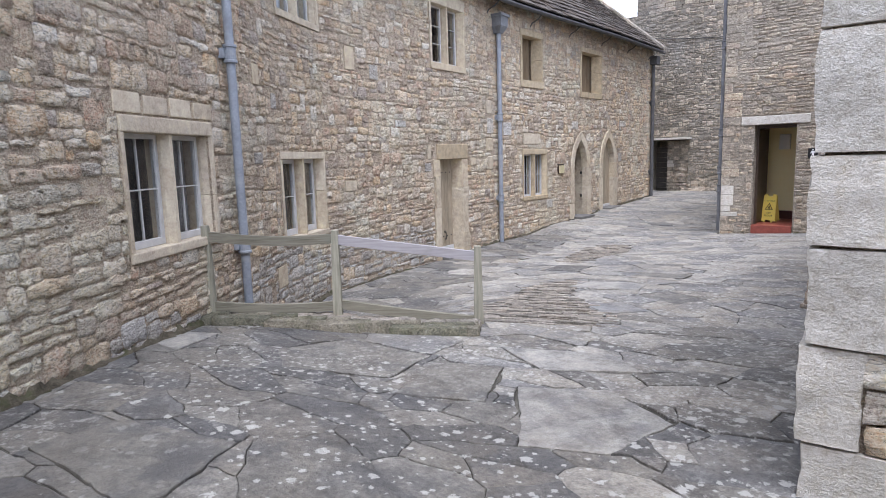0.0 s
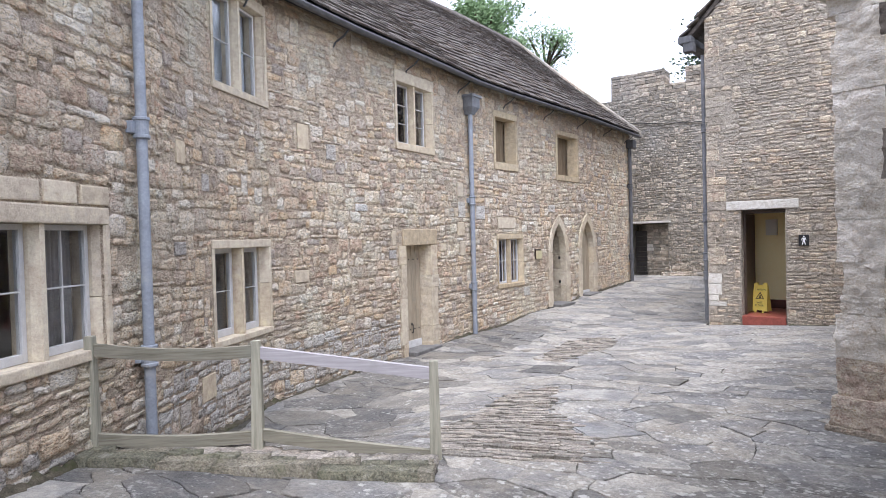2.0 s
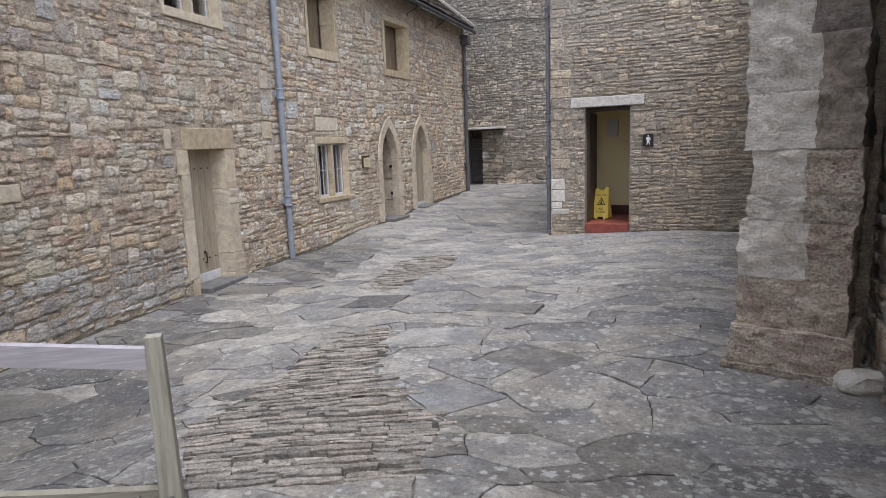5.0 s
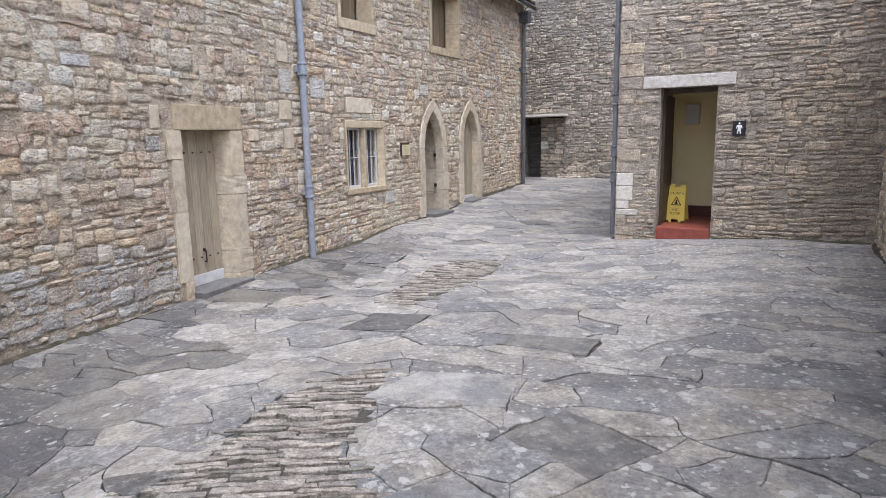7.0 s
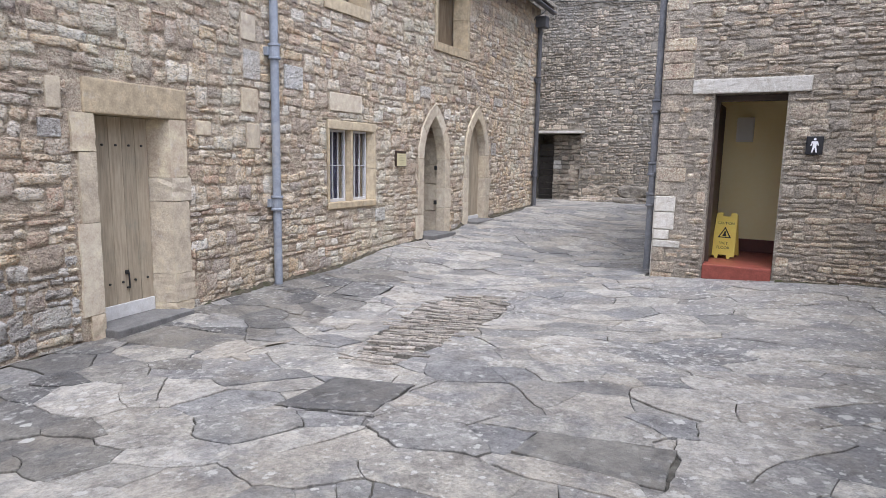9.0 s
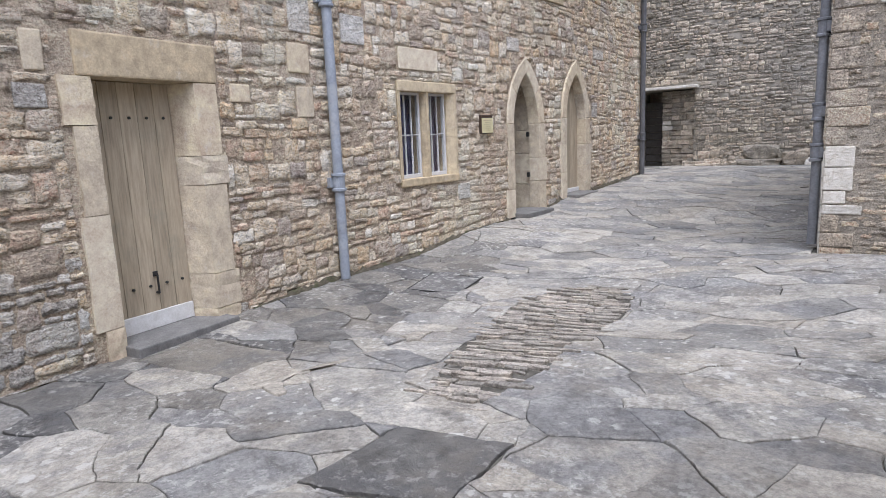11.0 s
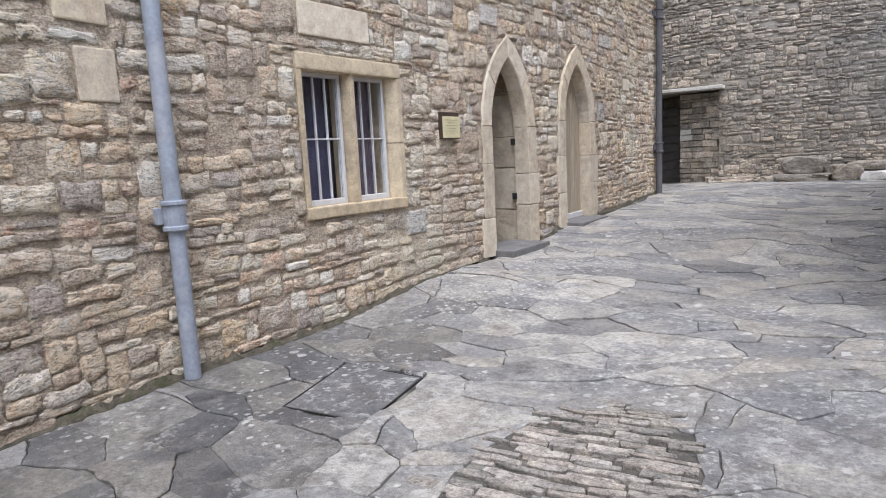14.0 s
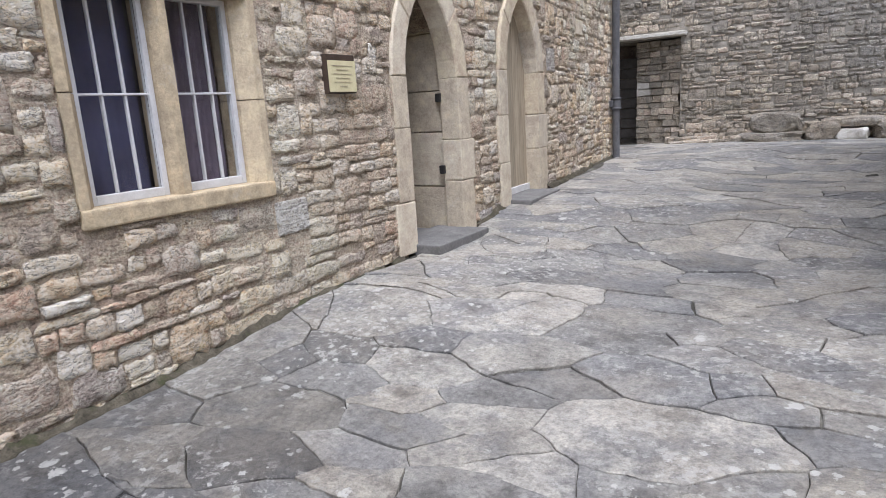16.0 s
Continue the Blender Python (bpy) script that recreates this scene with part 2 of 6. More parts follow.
M_FLAG = flag_mat(tone=0.99)
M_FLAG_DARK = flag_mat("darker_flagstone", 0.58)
M_BLUEFLAG = flag_mat("smooth_grey_slab", 1.02, 0.25, (0.98, 1.0, 1.02), 0.45)
M_DARKFLAG = flag_mat("dark_grey_slab", 0.56, 0.3, (1.0, 1.0, 0.98), 0.5)


def simple(name, col, rough=0.6, spec=0.4, metal=0.0, vary=0.25, scale=12.0, bumpy=0.15, col2=None):
    """A plain surface with mottling at two scales and a little relief."""
    mat, nt, b = nodes_of(name, rough, spec)
    b.inputs["Metallic"].default_value = metal
    lo, hi = 0.5 - vary, 0.5 + vary
    c = mixc(nt, col, ramp(nt, noise_of(nt, scale, 6, 0.65), ((0.25, (lo, lo, lo)), (0.75, (hi, hi, hi)))), 0.8, "OVERLAY")
    c = mixc(nt, c, ramp(nt, noise_of(nt, scale * 7, 4, 0.7), ((0.3, (lo, lo, lo)), (0.7, (hi, hi, hi)))), 0.5, "OVERLAY")
    if col2:
        c = mixc(nt, c, col2, ramp(nt, noise_of(nt, scale * 0.4, 7, 0.7), ((0.52, (0, 0, 0)), (0.62, (0.8, 0.8, 0.8)))))
    nt.links.new(c, b.inputs["Base Color"])
    if bumpy:
        bump(nt, b, noise_of(nt, scale * 5, 5, 0.7), bumpy, 0.01)
    return mat


def wood_mat(name, col, col2, scale=(40, 40, 3)):
    mat, nt, b = nodes_of(name, 0.8, 0.25)
    tc = nt.nodes.new("ShaderNodeTexCoord")
    mp = nt.nodes.new("ShaderNodeMapping")
    mp.inputs["Scale"].default_value = scale
    nt.links.new(tc.outputs["Object"], mp.inputs["Vector"])
    g = noise_of(nt, 1.0, 6, 0.65, mp.outputs["Vector"])
    c = ramp(nt, g, ((0.3, col2), (0.55, col), (0.8, tuple(min(1, v * 1.25) for v in col))))
    c = mixc(nt, c, ramp(nt, piece_random(nt), ((0, (0.42, 0.42, 0.42)), (1, (0.56, 0.56, 0.56)))), 0.8, "OVERLAY")
    c = mixc(nt, c, (0.2, 0.21, 0.17), ramp(nt, noise_of(nt, 3.0, 6, 0.7), ((0.55, (0, 0, 0)), (0.72, (0.4, 0.4, 0.4)))))
    nt.links.new(c, b.inputs["Base Color"])
    bump(nt, b, g, 0.4, 0.004)
    return mat


M_MORTAR = stone_mat("lime_mortar", [(0.57, 0.475, 0.355)], patch=(0.50, 0.42, 0.32), lichen=0.3, salt=0.6, bumpy=0.9, grain=34.0, clefts=0.8)
M_EARTH = simple("mossy_earth", (0.095, 0.083, 0.06), 0.95, 0.1, vary=0.4, scale=14, bumpy=1.0, col2=(0.06, 0.065, 0.03))
M_MORTARG = stone_mat("grey_mortar", [(0.42, 0.37, 0.30)], patch=(0.36, 0.32, 0.265), lichen=0.2, salt=0.7, bumpy=0.9, grain=34.0, clefts=0.8)
M_MORTARD = simple("dark_weathered_mortar", (0.29, 0.265, 0.22), 0.95, 0.1, vary=0.3, scale=9, bumpy=1.0)
M_GRIT = simple("gritty_joint_filling", (0.075, 0.07, 0.058), 0.95, 0.1, vary=0.3, scale=5, bumpy=0.9, col2=(0.20, 0.19, 0.158))
M_OAK = wood_mat("weathered_oak", (0.40, 0.335, 0.24), (0.27, 0.22, 0.155))
M_GREYWOOD = wood_mat("silvered_fence_wood", (0.33, 0.315, 0.245), (0.21, 0.2, 0.15))
M_RAILNEW = wood_mat("paler_new_rail_wood", (0.44, 0.415, 0.42), (0.35, 0.33, 0.335), (3, 3, 60))
M_RAILOLD = wood_mat("old_silvered_rail_wood", (0.23, 0.215, 0.165), (0.14, 0.13, 0.095), (3, 3, 60))
M_NAVY = simple("dark_blue_blind", (0.085, 0.085, 0.15), 0.8, 0.2, vary=0.2, scale=6)
# Plank colour darkened for the shade deep in the corner recess.
M_SHADEWOOD = simple("recess_shaded_planks", (0.11, 0.10, 0.09), 0.9, 0.1, vary=0.2, scale=12)
M_WHITE = simple("white_window_paint", (0.55, 0.545, 0.53), 0.5, 0.4, vary=0.08, scale=14)
M_LEADPIPE = simple("blue_grey_painted_iron", (0.27, 0.295, 0.33), 0.5, 0.4, vary=0.15, scale=6, col2=(0.36, 0.37, 0.38))
M_LEAD = simple("dark_lead", (0.105, 0.104, 0.106), 0.75, 0.3, vary=0.2, scale=5)
M_OLDLEAD = simple("weathered_grey_lead", (0.19, 0.195, 0.205), 0.7, 0.3, vary=0.2, scale=8)
M_IRON = simple("black_iron", (0.02, 0.019, 0.018), 0.55, 0.5, vary=0.2, scale=20)
# Dark colour stands for the gloom indoors; also lines the roof deck.
M_DARK = simple("dark_unlit_lining", (0.10, 0.10, 0.115), 0.95, 0.1, vary=0.1, scale=3)
M_CURTAIN = simple("grey_curtain", (0.2, 0.195, 0.2), 0.95, 0.1, vary=0.2, scale=18)
# Pale sheet behind upper panes, coloured like the sky they would mirror.
M_SKYBLIND = simple("sky_reflection_blind", (0.66, 0.69, 0.74), 0.9, 0.1, vary=0.06, scale=6)
M_CURTAINP = simple("mauve_curtain", (0.19, 0.155, 0.195), 0.95, 0.1, vary=0.2, scale=18)
M_YELLOW = simple("yellow_wall_paint", (0.95, 0.80, 0.42), 0.6, 0.3, vary=0.06, scale=3)
M_CREAM = simple("cream_ceiling_paint", (0.75, 0.72, 0.62), 0.7, 0.3, vary=0.04, scale=3)
M_REDTILE = simple("red_quarry_tile", (0.25, 0.065, 0.045), 0.45, 0.45, vary=0.2, scale=10)
M_REDBROWN = simple("brown_red_skirting", (0.11, 0.035, 0.025), 0.4, 0.45, vary=0.1, scale=10)
M_SIGNYEL = simple("yellow_plastic", (0.76, 0.58, 0.12), 0.35, 0.5, vary=0.05, scale=10)
M_BLACK = simple("black_enamel", (0.015, 0.015, 0.017), 0.35, 0.5, vary=0.05, scale=10)
M_WHITEP = simple("white_plastic", (0.8, 0.8, 0.8), 0.4, 0.5, vary=0.03, scale=10)
M_PLATE = simple("cream_enamel_plate", (0.62, 0.56, 0.33), 0.45, 0.4, vary=0.08, scale=14)
M_BROWNB = simple("dark_brown_board", (0.06, 0.04, 0.028), 0.5, 0.4, vary=0.2, scale=14)
M_SLATE = simple("dark_slate_step", (0.16, 0.155, 0.145), 0.7, 0.3, vary=0.2, scale=8, bumpy=0.4)
M_BARK = simple("bark", (0.09, 0.07, 0.05), 0.95, 0.1, vary=0.2, scale=8, bumpy=0.6)
M_KICK = simple("whitewashed_board", (0.62, 0.61, 0.58), 0.8, 0.2, vary=0.15, scale=10)


def leaf_mat(name, a, c):
    mat, nt, b = nodes_of(name, 0.6, 0.3)
    nt.links.new(ramp(nt, piece_random(nt), ((0, a), (1, c))), b.inputs["Base Color"])
    return mat


M_LEAF = leaf_mat("green_leaves", (0.08, 0.14, 0.05), (0.17, 0.25, 0.11))
M_WEED = leaf_mat("dull_weed_leaves", (0.06, 0.075, 0.03), (0.12, 0.13, 0.06))
M_YEW = leaf_mat("dark_yew_leaves", (0.018, 0.035, 0.014), (0.04, 0.065, 0.025))


def glass_mat():
    mat, nt, b = nodes_of("window_glass", 0.03, 0.5)
    b.inputs["Base Color"].default_value = (0.93, 0.95, 0.95, 1)
    b.inputs["Transmission Weight"].default_value = 1.0
    b.inputs["IOR"].default_value = 1.5
    bump(nt, b, noise_of(nt, 6, 2), 0.04, 0.02)
    return mat


M_GLASS = glass_mat()


# ---- building helpers ----
def mesh_of(name, verts, faces, mat, smooth=False):
    me = bpy.data.meshes.new(name)
    me.from_pydata([tuple(v) for v in verts], [], faces)
    me.materials.append(mat)
    if smooth:
        me.polygons.foreach_set("use_smooth", [True] * len(me.polygons))
    me.update()
    return me


def part(name, bm, mat, parent, label=""):
    me = bpy.data.meshes.new(name)
    bmesh.ops.recalc_face_normals(bm, faces=bm.faces)
    bm.to_mesh(me)
    bm.free()
    me.materials.append(mat)
    ob = new(name, me)
    ob.parent = parent
    return tagged(ob, label) if label else ob


def thing(name, m, label, category, group="", kind=""):
    ob = new(name)
    ob.empty_display_size = 0.1
    ob.matrix_world = m
    return tagged(ob, label, category, group, kind)


def box(bm, x0, x1, y0, y1, z0, z1, bev=0.0, wob=0.0):
    """A box, with its edges broken and its faces a little out of true if asked."""
    made = bmesh.ops.create_cube(bm, size=1.0)["verts"]
    for v in made:
        v.co = Vector(((x0 + x1) / 2 + v.co.x * (x1 - x0), (y0 + y1) / 2 + v.co.y * (y1 - y0), (z0 + z1) / 2 + v.co.z * (z1 - z0)))
        if wob:
            v.co += Vector([random.uniform(-wob, wob) for _ in range(3)])
    if bev:
        edges = list({e for v in made for e in v.link_edges})
        bmesh.ops.bevel(bm, geom=edges, offset=bev, segments=2, affect="EDGES", profile=0.6)
    return bm


def boxed(name, mat, parent, x0, x1, y0, y1, z0, z1, bev=0.006, wob=0.0, label=""):
    return part(name, box(bmesh.new(), x0, x1, y0, y1, z0, z1, bev, wob), mat, parent, label)


def tube(bm, a, b, r, n=12, r2=None):
    a, b = Vector(a), Vector(b)
    r2 = r if r2 is None else r2
    q = (b - a).to_track_quat("Z", "Y")
    rings = []
    for p, rr in ((a, r), (b, r2)):
        rings.append([bm.verts.new(p + q @ Vector((rr * math.cos(6.28319 * i / n), rr * math.sin(6.28319 * i / n), 0))) for i in range(n)])
    for i in range(n):
        f = bm.faces.new((rings[0][i], rings[0][(i + 1) % n], rings[1][(i + 1) % n], rings[1][i]))
        f.smooth = True
    for ring, turn in ((rings[0], -1), (rings[1], 1)):
        bm.faces.new([bm.verts.new(v.co) for v in ring[::turn]])
    return bm


def prism(bm, outline, y0, y1):
    """A flat outline in x and z, given depth from y0 to y1."""
    f = [bm.verts.new((x, y0, z)) for x, z in outline]
    k = [bm.verts.new((x, y1, z)) for x, z in outline]
    bm.faces.new(f)
    bm.faces.new(k[::-1])
    for i in range(len(f)):
        j = (i + 1) % len(f)
        bm.faces.new((f[j], f[i], k[i], k[j]))
    return bm


# ---- the lie of the ground ----
SPOTS = [
    (8.4, 3.5, 0.66), (5.0, 4.5, 0.66), (3.6, 5.3, 0.62), (3.0, 6.2, 0.54), (5.7, 7.1, 0.47), (6.6, 7.7, 0.40), (7.9, 6.4, 0.48),
    (4.9, 7.7, 0.41), (2.2, 8.2, 0.05), (1.5, 8.6, -0.08), (0.9, 9.8, 0.02), (0.5, 11.2, 0.0), (2.9, 12.0, 0.10),
    (5.9, 10.0, 0.26), (4.4, 10.6, 0.27), (7.0, 11.0, 0.30), (4.4, 12.6, 0.18), (7.4, 14.0, 0.25), (7.4, 17.7, 0.30),
    (4.0, 17.6, 0.25), (0.1, 15.0, 0.08), (1.0, 15.3, 0.0), (2.8, 16.5, 0.0), (0.0, 18.2, 0.22), (2.9, 18.5, 0.05),
    (-0.2, 21.5, 0.38), (-0.3, 24.0, 0.48), (1.2, 26.5, 0.53), (5.0, 25.0, 0.5), (2.3, 22.0, 0.28),
]


def ground(x, y):
    top = low = 1e-9
    for a, b, z in SPOTS:
        w = math.exp(-((x - a) ** 2 + (y - b) ** 2) / 1.9) + 1e-5 / (1 + (x - a) ** 2 + (y - b) ** 2)
        top, low = top + w * z, low + w
    return top / low


# ---- walls as paths: s runs along the wall, d out of it ----
class Path:
    def __init__(self, pts):
        self.p = [Vector((x, y, 0)) for x, y in pts]
        self.at = [0.0]
        for a, b in zip(self.p, self.p[1:]):
            self.at.append(self.at[-1] + (b - a).length)
        self.length = self.at[-1]
        n = []
        for i in range(len(self.p)):
            a, b = self.p[max(i - 1, 0)], self.p[min(i + 1, len(self.p) - 1)]
            t = (b - a).normalized()
            n.append(Vector((t.y, -t.x, 0)))
        self.n = n

    def __call__(self, s, z=0.0, d=0.0):
        i = 0
        while i < len(self.at) - 2 and s > self.at[i + 1]:
            i += 1
        u = (s - self.at[i]) / (self.at[i + 1] - self.at[i])
        p = self.p[i].lerp(self.p[i + 1], u)
        return p + self.n[i].lerp(self.n[i + 1], min(1, max(0, u))) * d + Vector((0, 0, z))

    def local(self, s, z=0.0, d=0.0):
        a, b = self(s - 0.3), self(s + 0.3)
        t = (b - a).normalized()
        m = Matrix.Identity(4)
        m.col[0][:3], m.col[1][:3], m.col[2][:3] = t, Vector((-t.y, t.x, 0)), Vector((0, 0, 1))
        m.translation = self(s, z, d)
        return m

    def s_of_y(self, y):
        lo, hi = 0.0, self.length
        for _ in range(40):
            mid = (lo + hi) / 2
            lo, hi = (mid, hi) if self(mid).y < y else (lo, mid)
        return lo


def wall_body(name, path, z0, z1, holes, mat, thick, label, category="wall"):
    """The core of a wall with its thickness, and openings cut right through it. z1 may be a function of s."""
    cuts = sorted({round(v, 4) for h in holes for v in h[:2]} | {round(path.length * i / max(1, int(path.length / 0.6)), 4) for i in range(int(path.length / 0.6) + 1)} | {0.0, round(path.length, 4)})
    cuts = [c for c in cuts if 0 <= c <= path.length + 1e-3]
    rows = sorted({z0} | {h[2] for h in holes} | {h[3] for h in holes}) + ["top"]
    top = z1 if callable(z1) else (lambda s: z1)
    bm = bmesh.new()
    ids = {}

    def V(i, j, k):
        if (i, j, k) not in ids:
            z = top(cuts[i]) if rows[j] == "top" else rows[j]
            ids[i, j, k] = bm.verts.new(path(cuts[i], z, 0 if k == 0 else -thick))
        return ids[i, j, k]

    def solid(i, j):
        if not (0 <= i < len(cuts) - 1 and 0 <= j < len(rows) - 1):
            return False
        s = (cuts[i] + cuts[i + 1]) / 2
        z = rows[j] + 0.001 if rows[j + 1] == "top" else (rows[j] + rows[j + 1]) / 2
        return not any(a < s < b and c < z < d for a, b, c, d in holes)

    for i in range(len(cuts) - 1):
        for j in range(len(rows) - 1):
            if not solid(i, j):
                continue
            bm.faces.new((V(i, j, 0), V(i + 1, j, 0), V(i + 1, j + 1, 0), V(i, j + 1, 0)))
            bm.faces.new((V(i, j + 1, 1), V(i + 1, j + 1, 1), V(i + 1, j, 1), V(i, j, 1)))
            for (di, dj), (p, q) in {(-1, 0): ((0, 0), (0, 1)), (1, 0): ((1, 1), (1, 0)), (0, -1): ((1, 0), (0, 0)), (0, 1): ((0, 1), (1, 1))}.items():
                if not solid(i + di, j + dj):
                    a, b = (i + p[0], j + p[1]), (i + q[0], j + q[1])
                    bm.faces.new((V(*a, 0), V(*b, 0), V(*b, 1), V(*a, 1)))
    me = bpy.data.meshes.new(name)
    bmesh.ops.recalc_face_normals(bm, faces=bm.faces)
    bm.to_mesh(me)
    bm.free()
    me.materials.append(mat)
    return tagged(new(name, me), label, category, kind="structure")


def stone_shape(rnd, w, h, d):
    """A hewn block face: a ragged outer ring at the joint, an uneven ring proud of it and a nearly flat, tilted face."""
    ring = [(-0.5, -0.34), (-0.43, -0.5), (-0.14, -0.5), (0.16, -0.5), (0.42, -0.5), (0.5, -0.36), (0.5, 0.02), (0.5, 0.34), (0.42, 0.5), (0.15, 0.5), (-0.16, 0.5), (-0.41, 0.5), (-0.5, 0.36), (-0.5, 0.0)]
    n = len(ring)
    out, mid, core = [], [], []
    e = min(0.011, 0.2 * min(w, h))
    tx, tz = rnd.uniform(-0.3, 0.3), rnd.uniform(-0.28, 0.2)
    lean = lambda x, z: max(0.25, 1 + tx * x / w + tz * z / h)
    for x, z in ring:
        x, z = x * w + rnd.uniform(-0.11, 0.07) * min(w, 0.14), z * h + rnd.uniform(-0.12, 0.12) * min(h, 0.14)
        out.append((x, z))
        k = rnd.uniform(0.55, 1.5) * e
        mid.append((x - math.copysign(k, x) * (abs(x) > k), z - math.copysign(k, z) * (abs(z) > k), d * lean(x, z) * rnd.uniform(0.7, 1.02)))
        x, z = x * rnd.uniform(0.45, 0.65), z * rnd.uniform(0.4, 0.65)
        core.append((x, z, d * lean(x, z) * rnd.uniform(0.85, 1.2)))
    verts = [(x, -0.008, z) for x, z in out] + [(x, dd, z) for x, z, dd in mid] + [(x, dd, z) for x, z, dd in core] + [(0, d * rnd.uniform(0.9, 1.15), 0)]
    faces = []
    for i in range(n):
        j = (i + 1) % n
        faces += [(i, j, n + j, n + i), (n + i, n + j, 2 * n + j, 2 * n + i), (2 * n + i, 2 * n + j, 3 * n)]
    return verts, faces


def rubble(name, wall, path, z0, z1, holes, mat, hs, ws, depth, seed, pick=None, s0=0.0, s1=None, joint=0.005, tall=0.16, other=None):
    """Rubble stones laid in wavering courses over a wall; those inside pick (s0, s1, z0, z1) are pieces of their own."""
    rnd = random.Random(seed)
    s1 = path.length if s1 is None else s1
    top = z1 if callable(z1) else (lambda s: z1)
    zmax = max(top(s0 + (s1 - s0) * i / 30) for i in range(31))
    verts, faces, single = [[], []], [[], []], []
    z, blocked = z0, []
    phase = rnd.uniform(0, 9)
    row = 0
    h = rnd.uniform(*hs)
    while z < zmax:
        nxt, s = [], s0 - rnd.uniform(0, ws[1])
        hn = rnd.uniform(*hs)
        while s < s1:
            w = rnd.uniform(*ws) * (1.35 if rnd.random() < 0.12 else 1.0)
            hit = [b for b in blocked if b[0] < s + w and b[1] > s]
            if hit:
                b = min(hit)
                if b[0] - s < 0.07:
                    s = b[1]
                    continue
                w = b[0] - s
            a, c, lo, hi = s, s + w, z, z + h
            if rnd.random() < tall and w > 0.13:
                hi += hn
                nxt.append((a, c))
            s += w
            wave = 0.03 * math.sin(a * 1.1 + phase + row * 0.13) + 0.02 * math.sin(a * 2.9 + row * 0.4)
            lo, hi = lo + wave + rnd.uniform(-0.014, 0.014), hi + wave + rnd.uniform(-0.014, 0.014)
            a, c = max(a, s0), min(c, s1)
            lo, hi = max(lo, z0), min(hi, top((a + c) / 2))
            for p, q, u, v in holes:
                if a < q and c > p and lo < v and hi > u:
                    cut = [(q - a, 0), (c - p, 1), (v - lo, 2), (hi - u, 3)]
                    k = min(cut)[1]
                    if k == 0: a = q
                    elif k == 1: c = p
                    elif k == 2: lo = v
                    else: hi = u
            if c - a < 0.05 or hi - lo < 0.035:
                continue
            d = depth * rnd.uniform(0.45, 1.5)
            if rnd.random() < 0.035:
                continue
            cs, cz = (a + c) / 2, (lo + hi) / 2
            if pick and pick[0] < cs < pick[1] and pick[2] < cz < pick[3] and len(single) < 300:
                single.append((cs, cz, c - a - joint, hi - lo - joint, d))
                continue
            vs, fs = stone_shape(rnd, c - a - joint, hi - lo - joint, d)
            o = 1 if other and other[1](cs, cz, rnd) else 0
            k = len(verts[o])
            verts[o] += [path(cs + x, cz + zz, dd) for x, dd, zz in vs]
            faces[o] += [tuple(i + k for i in f) for f in fs]
        blocked = nxt
        z += h
        h = hn
        row += 1
    for v, f, m in zip(verts, faces, (mat, other and other[0])):
        if v:
            ob = new(name, mesh_of(name, v, f, m, True))
            ob.parent = wall
            tagged(ob, kind="stuff")
    if single:
        kinds = [mesh_of("stone", [(x, -dd, zz) for x, dd, zz in v], [f[::-1] for f in fc], mat, True) for v, fc in (stone_shape(rnd, 0.26, 0.12, 0.02) for _ in range(14))]
        LATER.append((wall, path, single, kinds, rnd))


LATER = []


def lay_single_stones():
    for wall, path, single, kinds, rnd in LATER:
        for cs, cz, w, h, d in single:
            ob = new("stone", rnd.choice(kinds))
            ob.parent = wall
            ob.matrix_world = path.local(cs, cz) @ Matrix.Diagonal((w / 0.26, d / 0.02, h / 0.12, 1))


# ---- ground: one sheet to the horizon ----
def build_ground():
    xs = [-400, -120, -40, -15, -6, -3] + [-2 + 0.4 * i for i in range(36)] + [14, 20, 50, 150, 400]
    ys = [-400, -120, -40, -10] + [-2 + 0.4 * i for i in range(84)] + [33, 40, 60, 150, 400]
    verts = [(x, y, ground(x, y) - 0.015) for y in ys for x in xs]
    n = len(xs)
    faces = [(j * n + i, j * n + i + 1, (j + 1) * n + i + 1, (j + 1) * n + i) for j in range(len(ys) - 1) for i in range(n - 1)]
    return tagged(new("ground", mesh_of("ground", verts, faces, M_GRIT, True)), "gritty mossy earth between the paving slabs", "ground", kind="structure")


GROUND = build_ground()

# ---- the long dwelling on one side ----
FAC = Path([(6.8, 0.3), (3.45, 5.5), (2.78, 6.56), (1.55, 8.16), (0.97, 9.3), (0.64, 11.0), (0.41, 12.65), (0.27, 13.6), (0.06, 14.8), (-0.02, 16.0), (-0.15, 20.5), (-0.43, 24.5)])
SY = FAC.s_of_y


def arch_curve(a, zs, za, n=7):
    """One side of a pointed arch, from the springing at the left up to the point."""
    r = za - zs
    R = (a * a + r * r) / (2 * a)
    end = math.atan2(r, a - R)
    return [(-a + R + R * math.cos(math.pi + (end - math.pi) * i / n), zs + R * math.sin(math.pi + (end - math.pi) * i / n)) for i in range(n + 1)]


def arch_steps(c, a, z0, zs, za, grow):
    """The opening of a pointed arch as a stack of rectangles."""
    curve = arch_curve(a + grow, zs, za + grow * 1.15, 5)
    out = [(c - a - grow, c + a + grow, z0, zs)]
    for (x0, za0), (x1, za1) in zip(curve, curve[1:]):
        out.append((c + (x0 + x1) / 2, c - (x0 + x1) / 2, round(za0, 4), round(za1, 4)))
    return out


